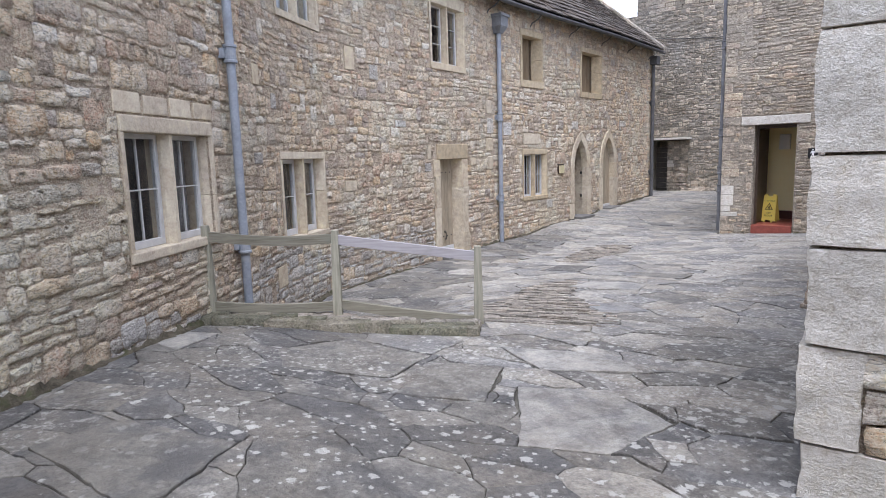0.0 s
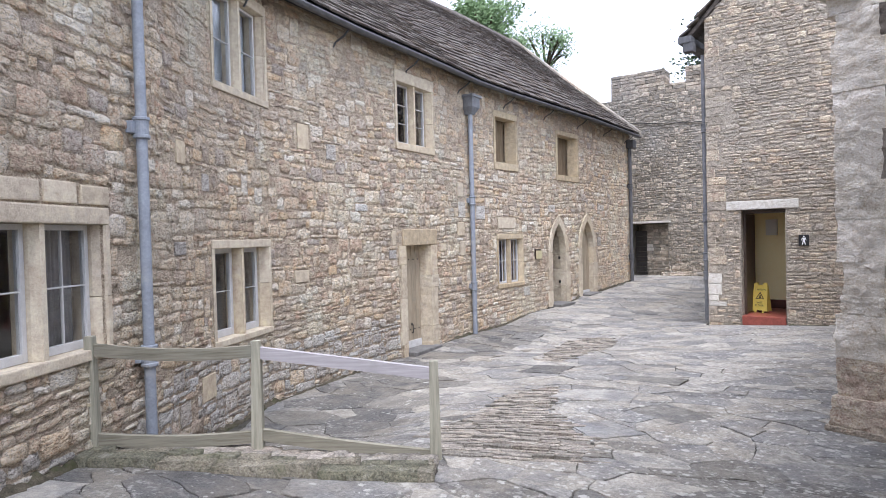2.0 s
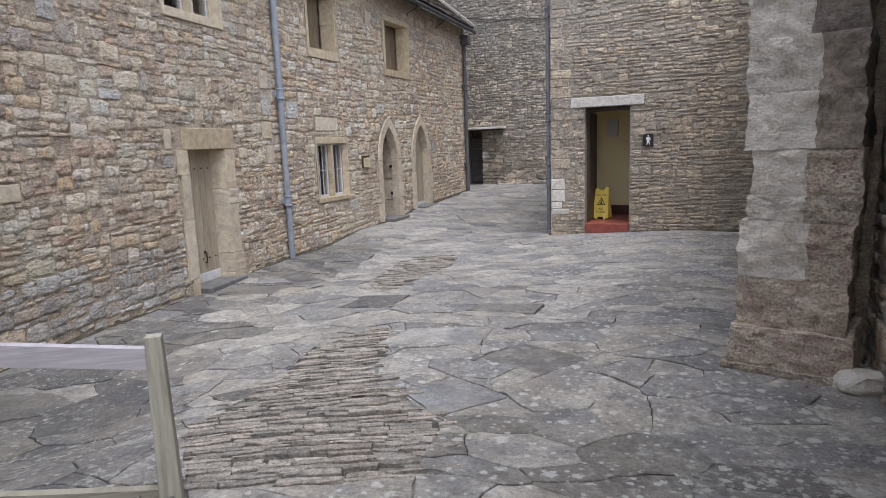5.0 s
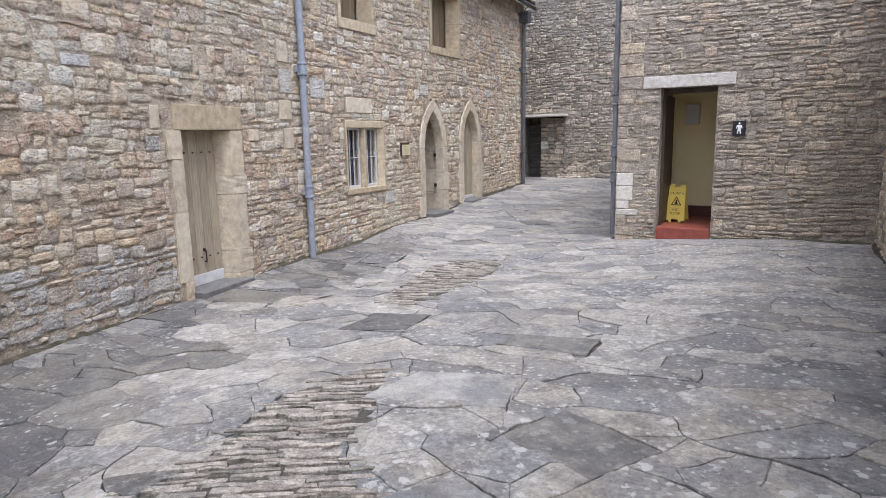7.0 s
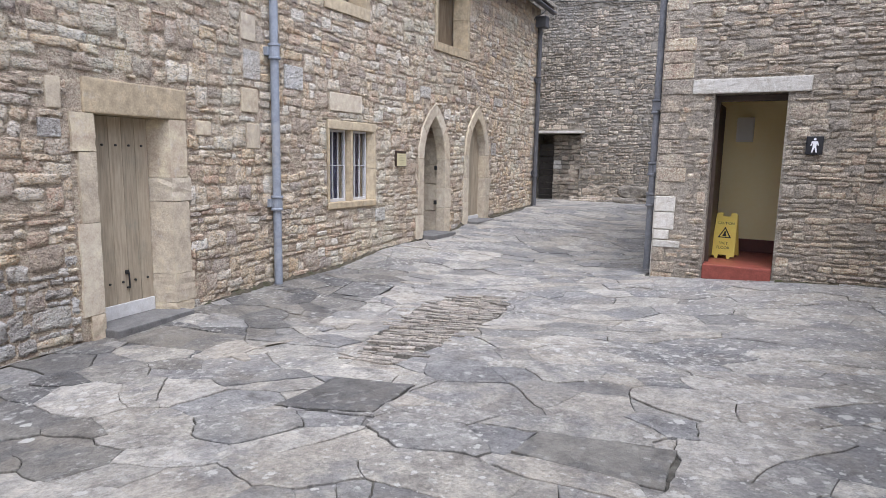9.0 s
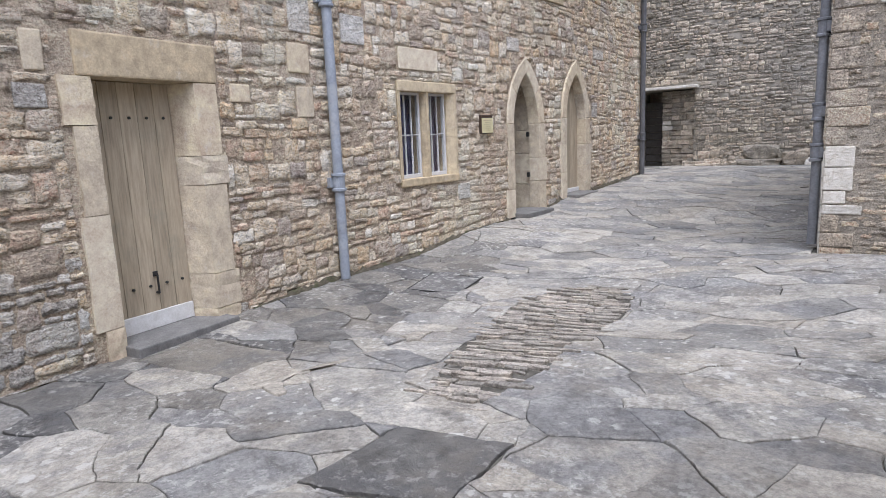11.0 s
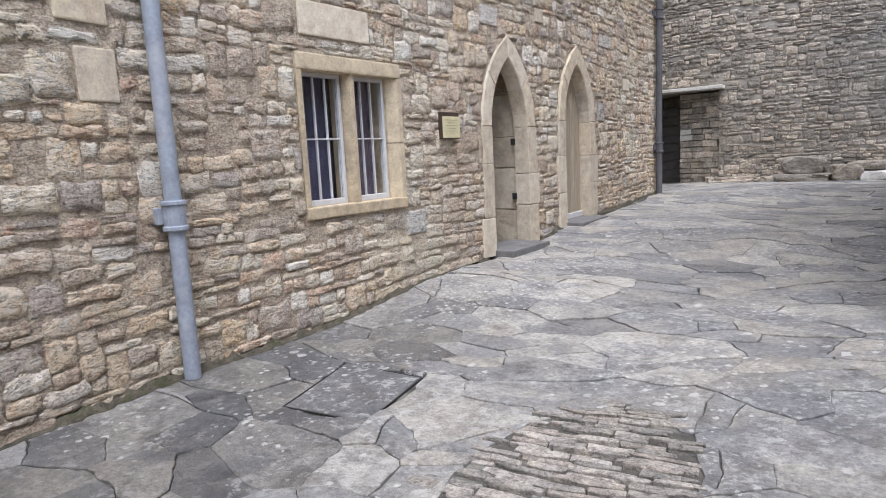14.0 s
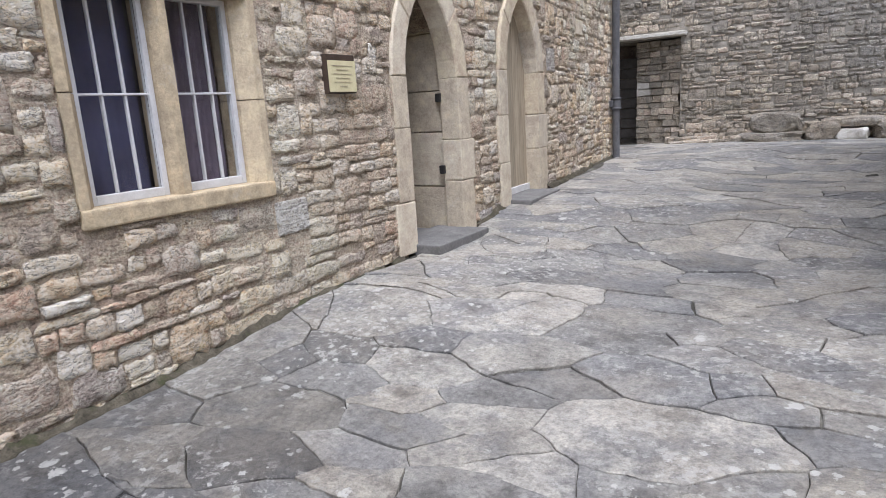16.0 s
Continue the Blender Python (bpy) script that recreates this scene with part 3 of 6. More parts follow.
WINDOWS = {  # y range, z range of the stone surround
    "w1": (5.46, 6.58, 1.25, 2.39), "w2": (8.14, 9.32, 0.92, 2.13), "w3": (15.97, 17.12, 0.90, 2.13),
    "uw1": (8.24, 9.36, 3.83, 5.14), "uw2": (12.27, 13.51, 3.64, 5.02), "uw3": (15.93, 16.95, 3.58, 4.90), "uw4": (18.89, 20.22, 3.50, 4.82),
}
RECT = {k: (SY(a), SY(b), c, d) for k, (a, b, c, d) in WINDOWS.items()}
DOOR = (SY(12.49), SY(13.29), 0.02, 1.96)
ARCH1 = (SY(18.95), 0.38, 0.22, 1.62, 2.36)
ARCH2 = (SY(20.72), 0.41, 0.32, 1.70, 2.44)
body_holes = [(a + 0.06, b - 0.06, c + 0.05, d - 0.05) for a, b, c, d in RECT.values()] + [(DOOR[0] - 0.04, DOOR[1] + 0.04, -0.4, DOOR[3] + 0.04)]
for a in (ARCH1, ARCH2):
    body_holes += arch_steps(a[0], a[1], -0.3, a[3], a[4], 0.12)
stone_holes = list(RECT.values()) + [(DOOR[0] - 0.22, DOOR[1] + 0.24, -0.4, DOOR[3] + 0.33)]
for a in (ARCH1, ARCH2):
    stone_holes += arch_steps(a[0], a[1], -0.3, a[3], a[4], 0.17)
EAVE = 5.36


def lichened(s, z, rnd):
    """The foot of the wall by the door is greyer with old limewash and lichen."""
    near = SY(4.0) < s < SY(13.2)
    return z < (0.75 + 0.35 * noise.noise(Vector((s * 0.6, 3.0, 1.0))) if near else 0.3) and rnd.random() < 0.85


facade = wall_body("wall_west", FAC, -0.5, EAVE, body_holes, M_MORTAR, 0.55, "long rubble limestone house wall in buff and grey")
# larger dressed blocks let into the rubble
BLOCKS = [(7.55, 2.05, 0.26, 0.14), (7.6, 3.0, 0.2, 0.24), (8.05, 2.75, 0.17, 0.2), (10.0, 3.55, 0.24, 0.36), (10.6, 3.4, 0.22, 0.24), (14.5, 2.25, 0.3, 0.28), (14.55, 2.65, 0.3, 0.34), (14.5, 3.05, 0.26, 0.3), (15.3, 2.6, 0.36, 0.3), (16.4, 2.38, 0.74, 0.26), (17.25, 0.75, 0.28, 0.22), (8.0, 0.55, 0.34, 0.28), (7.55, 0.42, 0.24, 0.24), (12.15, 2.1, 0.14, 0.26), (12.1, 1.82, 0.2, 0.16), (13.75, 1.9, 0.22, 0.16), (18.6, 2.75, 0.34, 0.2), (19.7, 2.9, 0.2, 0.16), (21.8, 2.85, 0.5, 0.18), (22.7, 2.3, 0.3, 0.2), (11.3, 2.6, 0.3, 0.12), (9.9, 1.6, 0.3, 0.18), (21.6, 1.85, 0.26, 0.28), (14.55, 1.85, 0.24, 0.3)]
block_holes = [(SY(y) - w / 2, SY(y) + w / 2, z - h / 2, z + h / 2) for y, z, w, h in BLOCKS]
hood = [(SY(5.42 + 0.3 * i) + 0.01, SY(5.42 + 0.3 * i) + 0.335, 2.40, 2.57 - 0.012 * (i % 2)) for i in range(4)]
rubble("rubble_stones", facade, FAC, -0.35, EAVE - 0.02, stone_holes + block_holes + hood, M_RUBBLE, (0.05, 0.13), (0.08, 0.30), 0.0125, 11, pick=(SY(13.6), SY(18.4), 0.05, 2.3), tall=0.3, other=(M_RUBBLEG, lichened))
for k, (a, b, c, d) in enumerate(block_holes + hood):
    m = FAC.local((a + b) / 2, (c + d) / 2)
    w, h = (b - a) / 2 - 0.006, (d - c) / 2 - 0.006
    ob = boxed("dressed_block", M_ASHLAR if k % 2 or k >= len(block_holes) else M_RUBBLEG, facade, -w, w, -0.016, 0.05, -h, h, 0.012, 0.004)
    ob.matrix_basis = m


def casement(parent, x0, x1, z0, z1, y, cols, rows, frame_w=0.03, bar=0.011, name="casement"):
    bm = bmesh.new()
    for a, b, c, d in ((x0, x0 + frame_w, z0, z1), (x1 - frame_w, x1, z0, z1), (x0 + frame_w, x1 - frame_w, z0, z0 + frame_w * 1.5), (x0 + frame_w, x1 - frame_w, z1 - frame_w, z1)):
        box(bm, a, b, y, y + 0.05, c, d, 0.004)
    c = part(name, bm, M_WHITE, parent, "white-painted timber casement")
    a0, a1, b0, b1 = x0 + frame_w, x1 - frame_w, z0 + frame_w * 1.5, z1 - frame_w
    for i in range(1, cols):
        x = a0 + (a1 - a0) * i / cols
        boxed("glazing_bar", M_WHITE, c, x - bar * 0.5, x + bar * 0.5, y + 0.012, y + 0.038, b0, b1, 0.003)
    for j in range(1, rows):
        z = b0 + (b1 - b0) * j / rows
        boxed("glazing_bar", M_WHITE, c, a0, a1, y + 0.006, y + 0.044, z - bar / 2, z + bar / 2, 0.003)
    for i in range(cols):
        for j in range(rows):
            g = boxed("pane", M_GLASS, c, a0 + (a1 - a0) * i / cols, a0 + (a1 - a0) * (i + 1) / cols, y + 0.022, y + 0.028, b0 + (b1 - b0) * j / rows, b0 + (b1 - b0) * (j + 1) / rows, 0)
            g.visible_shadow = False
    return c


def curtain(parent, x0, x1, z0, z1, y, mat, label):
    fold = 0.0015 if "blind" in label else 0.014
    bm = bmesh.new()
    n = 40
    front = [(x0 + (x1 - x0) * i / n, y + fold * (math.sin(i * 1.3) + 0.4 * math.sin(i * 3.1))) for i in range(n + 1)]
    a = [bm.verts.new((x, yy, z0)) for x, yy in front]
    b = [bm.verts.new((x, yy, z1)) for x, yy in front]
    c = [bm.verts.new((x, yy + 0.006, z0)) for x, yy in front]
    d = [bm.verts.new((x, yy + 0.006, z1)) for x, yy in front]
    for i in range(n):
        bm.faces.new((a[i], a[i + 1], b[i + 1], b[i]))
        bm.faces.new((c[i + 1], c[i], d[i], d[i + 1]))
    for f in bm.faces:
        f.smooth = True
    return part("curtain", bm, mat, parent, label)


def window(num, key, jamb, head, sill, cols, rows, depth=0.14, glazed=True, mullion=0.09, label="", cover=None, stone=None, rim=0.03):
    stone = stone or M_ASHLAR
    s0, s1, z0, z1 = RECT[key]
    w, h = s1 - s0, z1 - z0
    t = thing(f"window_{num}", FAC.local((s0 + s1) / 2, z0), label, "window", kind="structure")
    x = w / 2
    boxed("lintel", stone, t, -x, x, -0.022, 0.24, h - head, h, 0.012, 0.003)
    boxed("window_sill", stone, t, -x, x, -0.03, 0.24, 0, sill, 0.012, 0.003)
    for sx in (-1, 1):
        # each jamb is two stones with a chamfer inwards
        mid = sill + (h - head - sill) * random.uniform(0.4, 0.6)
        for a, b in ((sill, mid - 0.002), (mid + 0.002, h - head)):
            bm = bmesh.new()
            p = [(sx * x, -0.018), (sx * (x - jamb * 0.45), -0.018), (sx * (x - jamb), depth * 0.75), (sx * (x - jamb), 0.24), (sx * x, 0.24)]
            f = [bm.verts.new((u, v, a + 0.001)) for u, v in p]
            g = [bm.verts.new((u, v, b - 0.001)) for u, v in p]
            bm.faces.new(f), bm.faces.new(g[::-1])
            for i in range(5):
                bm.faces.new((f[i], f[(i + 1) % 5], g[(i + 1) % 5], g[i]))
            part("jamb", bm, stone, t)
    xi = x - jamb
    if mullion:
        bm = bmesh.new()
        p = [(-mullion / 4, 0.0), (mullion / 4, 0.0), (mullion / 2, depth * 0.7), (mullion / 2, 0.22), (-mullion / 2, 0.22), (-mullion / 2, depth * 0.7)]
        f = [bm.verts.new((u, v, sill)) for u, v in p]
        g = [bm.verts.new((u, v, h - head)) for u, v in p]
        bm.faces.new(f), bm.faces.new(g[::-1])
        for i in range(6):
            bm.faces.new((f[i], f[(i + 1) % 6], g[(i + 1) % 6], g[i]))
        part("mullion", bm, stone, t)
    if glazed:
        lights = ((-xi, -mullion / 2), (mullion / 2, xi)) if mullion else ((-xi, xi),)
        for a, b in lights:
            casement(t, a + 0.002, b - 0.002, sill + 0.002, h - head - 0.002, depth, cols, rows, rim)
    if cover:
        for a, b, mat, lab in cover:
            curtain(t, a * xi, b * xi, sill, h - head, depth + 0.16, mat, lab)
    return t


window(1, "w1", 0.09, 0.13, 0.08, 2, 2, 0.10, rim=0.04, label="two-light stone mullioned window with white casements", cover=[(0.45, 1.0, M_CURTAIN, "grey curtain behind the glass")])
window(2, "w2", 0.12, 0.10, 0.08, 1, 2, 0.12, rim=0.055, label="small two-light stone window with white casements", cover=[(0.1, 0.3, M_CURTAIN, "grey curtain behind the glass")])
window(3, "w3", 0.11, 0.12, 0.09, 3, 2, 0.09, stone=M_OCHRE, label="two-light stone mullioned window with mauve curtains", cover=[(-1.0, -0.1, M_NAVY, "dark blue blind behind the glass"), (0.1, 1.0, M_CURTAINP, "mauve-grey curtain behind the glass")])
window(4, "uw1", 0.10, 0.13, 0.09, 1, 2, 0.10, label="upper two-light stone window with white casements", cover=[(-1.0, 1.0, M_SKYBLIND, "pale blue-white blind standing in for sky reflected in the glass")])
window(5, "uw2", 0.14, 0.20, 0.12, 1, 3, 0.12, label="upper two-light stone window with white casements")
window(6, "uw3", 0.17, 0.14, 0.17, 1, 1, 0.30, stone=M_OCHRE, glazed=False, mullion=0, label="blind upper window recess with boarded back")
window(7, "uw4", 0.20, 0.12, 0.15, 1, 1, 0.30, stone=M_OCHRE, glazed=False, mullion=0, label="blind upper window recess with boarded back")
M_BOARD = wood_mat("brown_boarding", (0.25, 0.19, 0.12), (0.15, 0.11, 0.07))
for key in ("uw3", "uw4"):
    s0, s1, z0, z1 = RECT[key]
    t = thing("window_shutter", FAC.local((s0 + s1) / 2, z0), "brown boarded shutter closing a stone window recess", "shutter", group="window shutters")
    n = 4
    for i in range(n):
        w = (s1 - s0 - 0.36) / n
        boxed("board", M_BOARD, t, -n * w / 2 + i * w + 0.002, -n * w / 2 + (i + 1) * w - 0.002, 0.27, 0.30, 0.14, z1 - z0 - 0.11, 0.003)

# rooms behind the windows: an added shell, coloured dark for the unlit inside
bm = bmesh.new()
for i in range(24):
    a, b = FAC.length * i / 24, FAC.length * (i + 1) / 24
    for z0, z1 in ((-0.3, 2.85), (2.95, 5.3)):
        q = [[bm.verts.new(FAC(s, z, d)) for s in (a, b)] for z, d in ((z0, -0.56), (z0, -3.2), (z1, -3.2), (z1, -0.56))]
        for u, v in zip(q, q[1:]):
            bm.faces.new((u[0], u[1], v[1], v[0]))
tagged(part("wall_inside", bm, M_DARK, None, "dark-coloured shell standing for unlit rooms behind the house windows"), category="wall", kind="structure")


def plank_door(t, x0, x1, z0, z1, y, n, mat, kick=0.0, outline=None):
    """Planks side by side; outline(x) gives the height of the head."""
    for i in range(n):
        a, b = x0 + (x1 - x0) * i / n, x0 + (x1 - x0) * (i + 1) / n
        bm = bmesh.new()
        if outline:
            prism(bm, [(a + 0.002, z0), (b - 0.002, z0), (b - 0.002, outline(b)), (a + 0.002, outline(a))], y, y + 0.04)
        else:
            box(bm, a + 0.0015, b - 0.0015, y + random.uniform(0, 0.003), y + 0.04, z0 + kick, z1, 0.004)
        part("plank", bm, mat, t)
    if kick:
        boxed("kick_board", M_KICK, t, x0, x1, y - 0.012, y + 0.03, z0, z0 + kick, 0.004, label="whitewashed bottom board")


# the plank door with its stone surround
sc = (DOOR[0] + DOOR[1]) / 2
hw = (DOOR[1] - DOOR[0]) / 2
d1 = thing("door_1", FAC.local(sc, 0), "closed weathered oak plank door in a stone surround", "door", kind="structure")
boxed("lintel", M_OCHRE, d1, -hw - 0.10, hw + 0.22, -0.024, 0.3, DOOR[3], DOOR[3] + 0.29, 0.014, 0.004)
rj = random.Random(5)
for sx, splay, stones in ((-1, 0.015, ((0.14, 0.14), (0.4, 0.2), (0.3, 0.165), (0.16, 0.22))), (1, 0.075, ((0.1, 0.23), (0.145, 0.25), (0.36, 0.215), (0.115, 0.25), (0.28, 0.205)))):
    # each jamb stone has its own width and a slanting reveal
    z = -0.05
    for share, w in stones:
        z2 = z + (DOOR[3] + 0.05) * share / sum(h for h, _ in stones)
        bm = bmesh.new()
        p = [(sx * (hw + w), -0.02), (sx * (hw + w * 0.35), -0.022), (sx * hw, -0.016), (sx * (hw - splay * 0.5), 0.09), (sx * (hw - splay), 0.196), (sx * (hw - splay), 0.3), (sx * (hw + w), 0.3)]
        levels_ = [z + 0.002 + (z2 - z - 0.005) * k / 5 for k in range(6)]
        rings = [[bm.verts.new((u + rj.uniform(-0.006, 0.006), v + rj.uniform(-0.004, 0.004), q)) for u, v in p] for q in levels_]
        bm.faces.new(rings[0]), bm.faces.new(rings[-1][::-1])
        for lo, hi in zip(rings, rings[1:]):
            for k in range(7):
                bm.faces.new((lo[k], lo[(k + 1) % 7], hi[(k + 1) % 7], hi[k]))
        bmesh.ops.bevel(bm, geom=[e for e in bm.edges if len(e.link_faces) == 2 and e.calc_face_angle(0) > 0.6], offset=0.008, segments=2, affect="EDGES")
        part("jamb", bm, M_ASHLAR, d1)
        z = z2
plank_door(d1, -hw + 0.018, hw - 0.078, 0.085, DOOR[3] - 0.004, 0.20, 5, M_OAK, 0.13)
bm = tube(bmesh.new(), (0.02, 0.17, 0.36), (0.02, 0.17, 0.5), 0.008, 8)
tube(bm, (0.02, 0.2, 0.36), (0.02, 0.17, 0.36), 0.01, 8), tube(bm, (0.02, 0.2, 0.5), (0.02, 0.17, 0.5), 0.01, 8)
box(bm, 0.0, 0.04, 0.19, 0.2, 0.49, 0.53, 0.003)
part("door_handle", bm, M_IRON, d1, "black iron latch handle")
for zz in (0.42, 1.7):
    for i in range(5):
        x = -hw + 0.018 + (2 * hw - 0.096) * (i + 0.5) / 5
        part("stud", tube(bmesh.new(), (x, 0.19, zz), (x, 0.205, zz), 0.011, 8), M_IRON, d1)
boxed("door_sill", M_SLATE, d1, -hw - 0.02, hw + 0.08, -0.17, 0.3, -0.1, 0.085, 0.012, 0.004, "dark slate step")


def arch_door(num, A, floor_z, label, ajar):
    c, a, z0, zs, za = A
    t = thing(f"door_{num}", FAC.local(c, 0), label, "door", kind="structure")
    wid = 0.19
    inner, outer = arch_curve(a, zs, za, 6), arch_curve(a + wid, zs, za + wid * 1.25, 6)
    for sx in (-1, 1):
        # voussoirs in two long stones a side, jambs in three
        for i0, i1 in ((0, 3), (3, 6)):
            ring = [(sx * x, z) for x, z in inner[i0:i1 + 1]] + [(sx * x, z) for x, z in outer[i0:i1 + 1][::-1]]
            bm = prism(bmesh.new(), ring, -0.024, 0.17)
            bmesh.ops.recalc_face_normals(bm, faces=bm.faces)
            bmesh.ops.bevel(bm, geom=[e for e in bm.edges if abs(e.verts[0].co.y - e.verts[1].co.y) < 0.01 and e.verts[0].co.y < 0], offset=0.012, segments=1, affect="EDGES")
            part("voussoir", bm, M_ASHLAR, t)
        z = floor_z - 0.06
        for k in range(3):
            z2 = floor_z - 0.06 + (zs - floor_z + 0.06) * (k + 1) / 3 + (random.uniform(-0.08, 0.08) if k < 2 else 0)
            w = wid + random.uniform(-0.03, 0.09) * (k != 2)
            p, q = sorted((sx * a, sx * (a + w)))
            boxed("jamb", M_ASHLAR, t, p, q, -0.024, 0.17, z, z2 - 0.003, 0.010, 0.003)
            z = z2

    def head(x):
        for (x0, h0), (x1, h1) in zip(inner, inner[1:]):
            if x0 <= -abs(x) <= x1:
                return h0 + (h1 - h0) * (-abs(x) - x0) / (x1 - x0) + 0.02
        return zs

    if ajar:
        # a stone-lined passage; the door stands open inside, only its pintles show
        for sx in (-1, 1):
            zz = floor_z - 0.05
            for h in (0.42, 0.5, 0.36, 0.5, 0.54):
                p, q = sorted((sx * (a + 0.03), sx * (a + 0.3)))
                boxed("reveal_block", M_ASHLAR, t, p, q, 0.172, 1.25, zz, zz + h - 0.006, 0.008, 0.004)
                zz += h
        part("passage_head", box(bmesh.new(), -a - 0.3, a + 0.3, 0.172, 1.25, zz + 0.2, zz + 0.4), M_GREYASH, t)
        for zz in (0.78, 1.42):
            part("hinge_pintle", box(bmesh.new(), a - 0.03, a + 0.02, 0.15, 0.2, zz, zz + 0.075, 0.006), M_IRON, t, "black iron hinge pintle")
        part("passage_floor", box(bmesh.new(), -a, a, 0.3, 1.6, floor_z - 0.2, floor_z - 0.03), M_SLATE, t)
    else:
        plank_door(t, -a, a, floor_z + 0.04, 0, 0.14, 5, M_OAK, 0, head)
        boxed("door_rail", M_KICK, t, -a, a, 0.11, 0.14, floor_z, floor_z + 0.07, 0.004, label="pale bottom board")
    boxed("door_sill", M_SLATE, t, -a - 0.03, a + 0.04, -0.25, 0.3, floor_z - 0.18, floor_z, 0.012, 0.005, "worn grey stone step")
    return t


arch_door(2, ARCH1, 0.29, "pointed stone doorway open to a stone-lined passage", 1)
arch_door(3, ARCH2, 0.40, "pointed stone doorway with a brown plank door", 0)

# plaque
t = thing("wall_plaque", FAC.local(SY(17.78), 1.5, 0.02), "cream notice plate on a dark brown board fixed to the wall", "plaque")
boxed("board", M_BROWNB, t, -0.138, 0.138, -0.035, 0.02, -0.01, 0.24, 0.004)
boxed("plate", M_PLATE, t, -0.135, 0.135, -0.042, -0.036, 0.0, 0.20, 0.002)
for i in range(6):
    w = (0.1, 0.06, 0.09, 0.07, 0.09, 0.04)[i]
    boxed("text_bar", M_OAK, t, -w, w, -0.045, -0.043, 0.165 - i * 0.026, 0.169 - i * 0.026, 0)


# ---- drain pipes ----
def turned(x, y, profile, n=18):
    """One piece turned round an upright axis; profile gives height and radius."""
    bm = bmesh.new()
    rings = [[bm.verts.new((x + r * math.cos(2 * math.pi * i / n), y + r * math.sin(2 * math.pi * i / n), z)) for i in range(n)] for z, r in profile]
    for lo, hi in zip(rings, rings[1:] + rings[:1]):
        for i in range(n):
            bm.faces.new((lo[i], lo[(i + 1) % n], hi[(i + 1) % n], hi[i]))
    return bm


def downpipe(name, m, z0, z1, r, mat, clips, label, lean=0.0):
    t = thing(name, m, label, "drain pipe", group="drain pipes")
    part("pipe", tube(bmesh.new(), (0, -0.09, z0), (lean, -0.09, z1), r, 16), mat, t)
    for z in clips:
        x = lean * (z - z0) / (z1 - z0)
        part("collar", turned(x, -0.09, [(z - 0.09, r), (z - 0.09, r + 0.02), (z - 0.083, r + 0.024), (z - 0.065, r + 0.024), (z - 0.058, r + 0.014), (z + 0.058, r + 0.014), (z + 0.065, r + 0.024), (z + 0.083, r + 0.024), (z + 0.09, r + 0.02), (z + 0.09, r)]), mat, t)
        bm = box(bmesh.new(), x - 0.09, x + 0.09, -0.06, 0.0, z - 0.05, z + 0.05, 0.006)
        part("bracket", bm, mat, t)
    return t


downpipe("drain_pipe", FAC.local(SY(6.90), 0, 0.0), 0.1, 5.3, 0.045, M_LEADPIPE, (1.16, 3.08, 5.0), "blue-grey painted iron drain pipe on the house wall")
p2 = downpipe("drain_pipe", FAC.local(SY(14.86), 0, 0.0), 0.06, 4.75, 0.05, M_LEADPIPE, (1.06, 2.84), "blue-grey iron drain pipe below a lead hopper")
bm = bmesh.new()
for z0, z1, a0, a1 in ((4.62, 4.76, 0.07, 0.15), (4.76, 4.96, 0.15, 0.16), (4.96, 5.01, 0.19, 0.19)):
    f = [bm.verts.new((x, y, z0)) for x, y in ((-a0, 0.0), (a0, 0.0), (a0, -0.1 - a0 * 0.9), (-a0, -0.1 - a0 * 0.9))]
    g = [bm.verts.new((x, y, z1)) for x, y in ((-a1, 0.0), (a1, 0.0), (a1, -0.1 - a1 * 0.9), (-a1, -0.1 - a1 * 0.9))]
    bm.faces.new(f), bm.faces.new(g[::-1])
    for i in range(4):
        bm.faces.new((f[i], f[(i + 1) % 4], g[(i + 1) % 4], g[i]))
part("hopper", bm, M_OLDLEAD, p2, "dark lead rainwater hopper")
p3 = downpipe("drain_pipe", FAC.local(SY(24.25), 0, 0.0), 0.4, 4.9, 0.055, M_LEAD, (1.3, 3.6), "dark iron drain pipe at the end of the house")
bm = box(bmesh.new(), -0.14, 0.14, -0.26, 0.0, 4.85, 5.12, 0.02)
part("hopper", bm, M_LEAD, p3, "dark lead rainwater hopper")

# ---- roof of the house ----
ROOF_D0, ROOF_Z0, ROOF_D1, ROOF_Z1 = 0.30, 5.33, -4.1, 9.1
SLOPE = math.hypot(ROOF_D0 - ROOF_D1, ROOF_Z1 - ROOF_Z0)


def roof_at(s, u, lift=0.0):
    """u runs up the slope, in metres."""
    f = u / SLOPE
    sag = -0.05 * math.sin(s * 0.55) * math.sin(math.pi * min(1, max(0, f)))
    return FAC(s, ROOF_Z0 + (ROOF_Z1 - ROOF_Z0) * f + lift * 0.76 + sag, ROOF_D0 + (ROOF_D1 - ROOF_D0) * f + lift * 0.65)


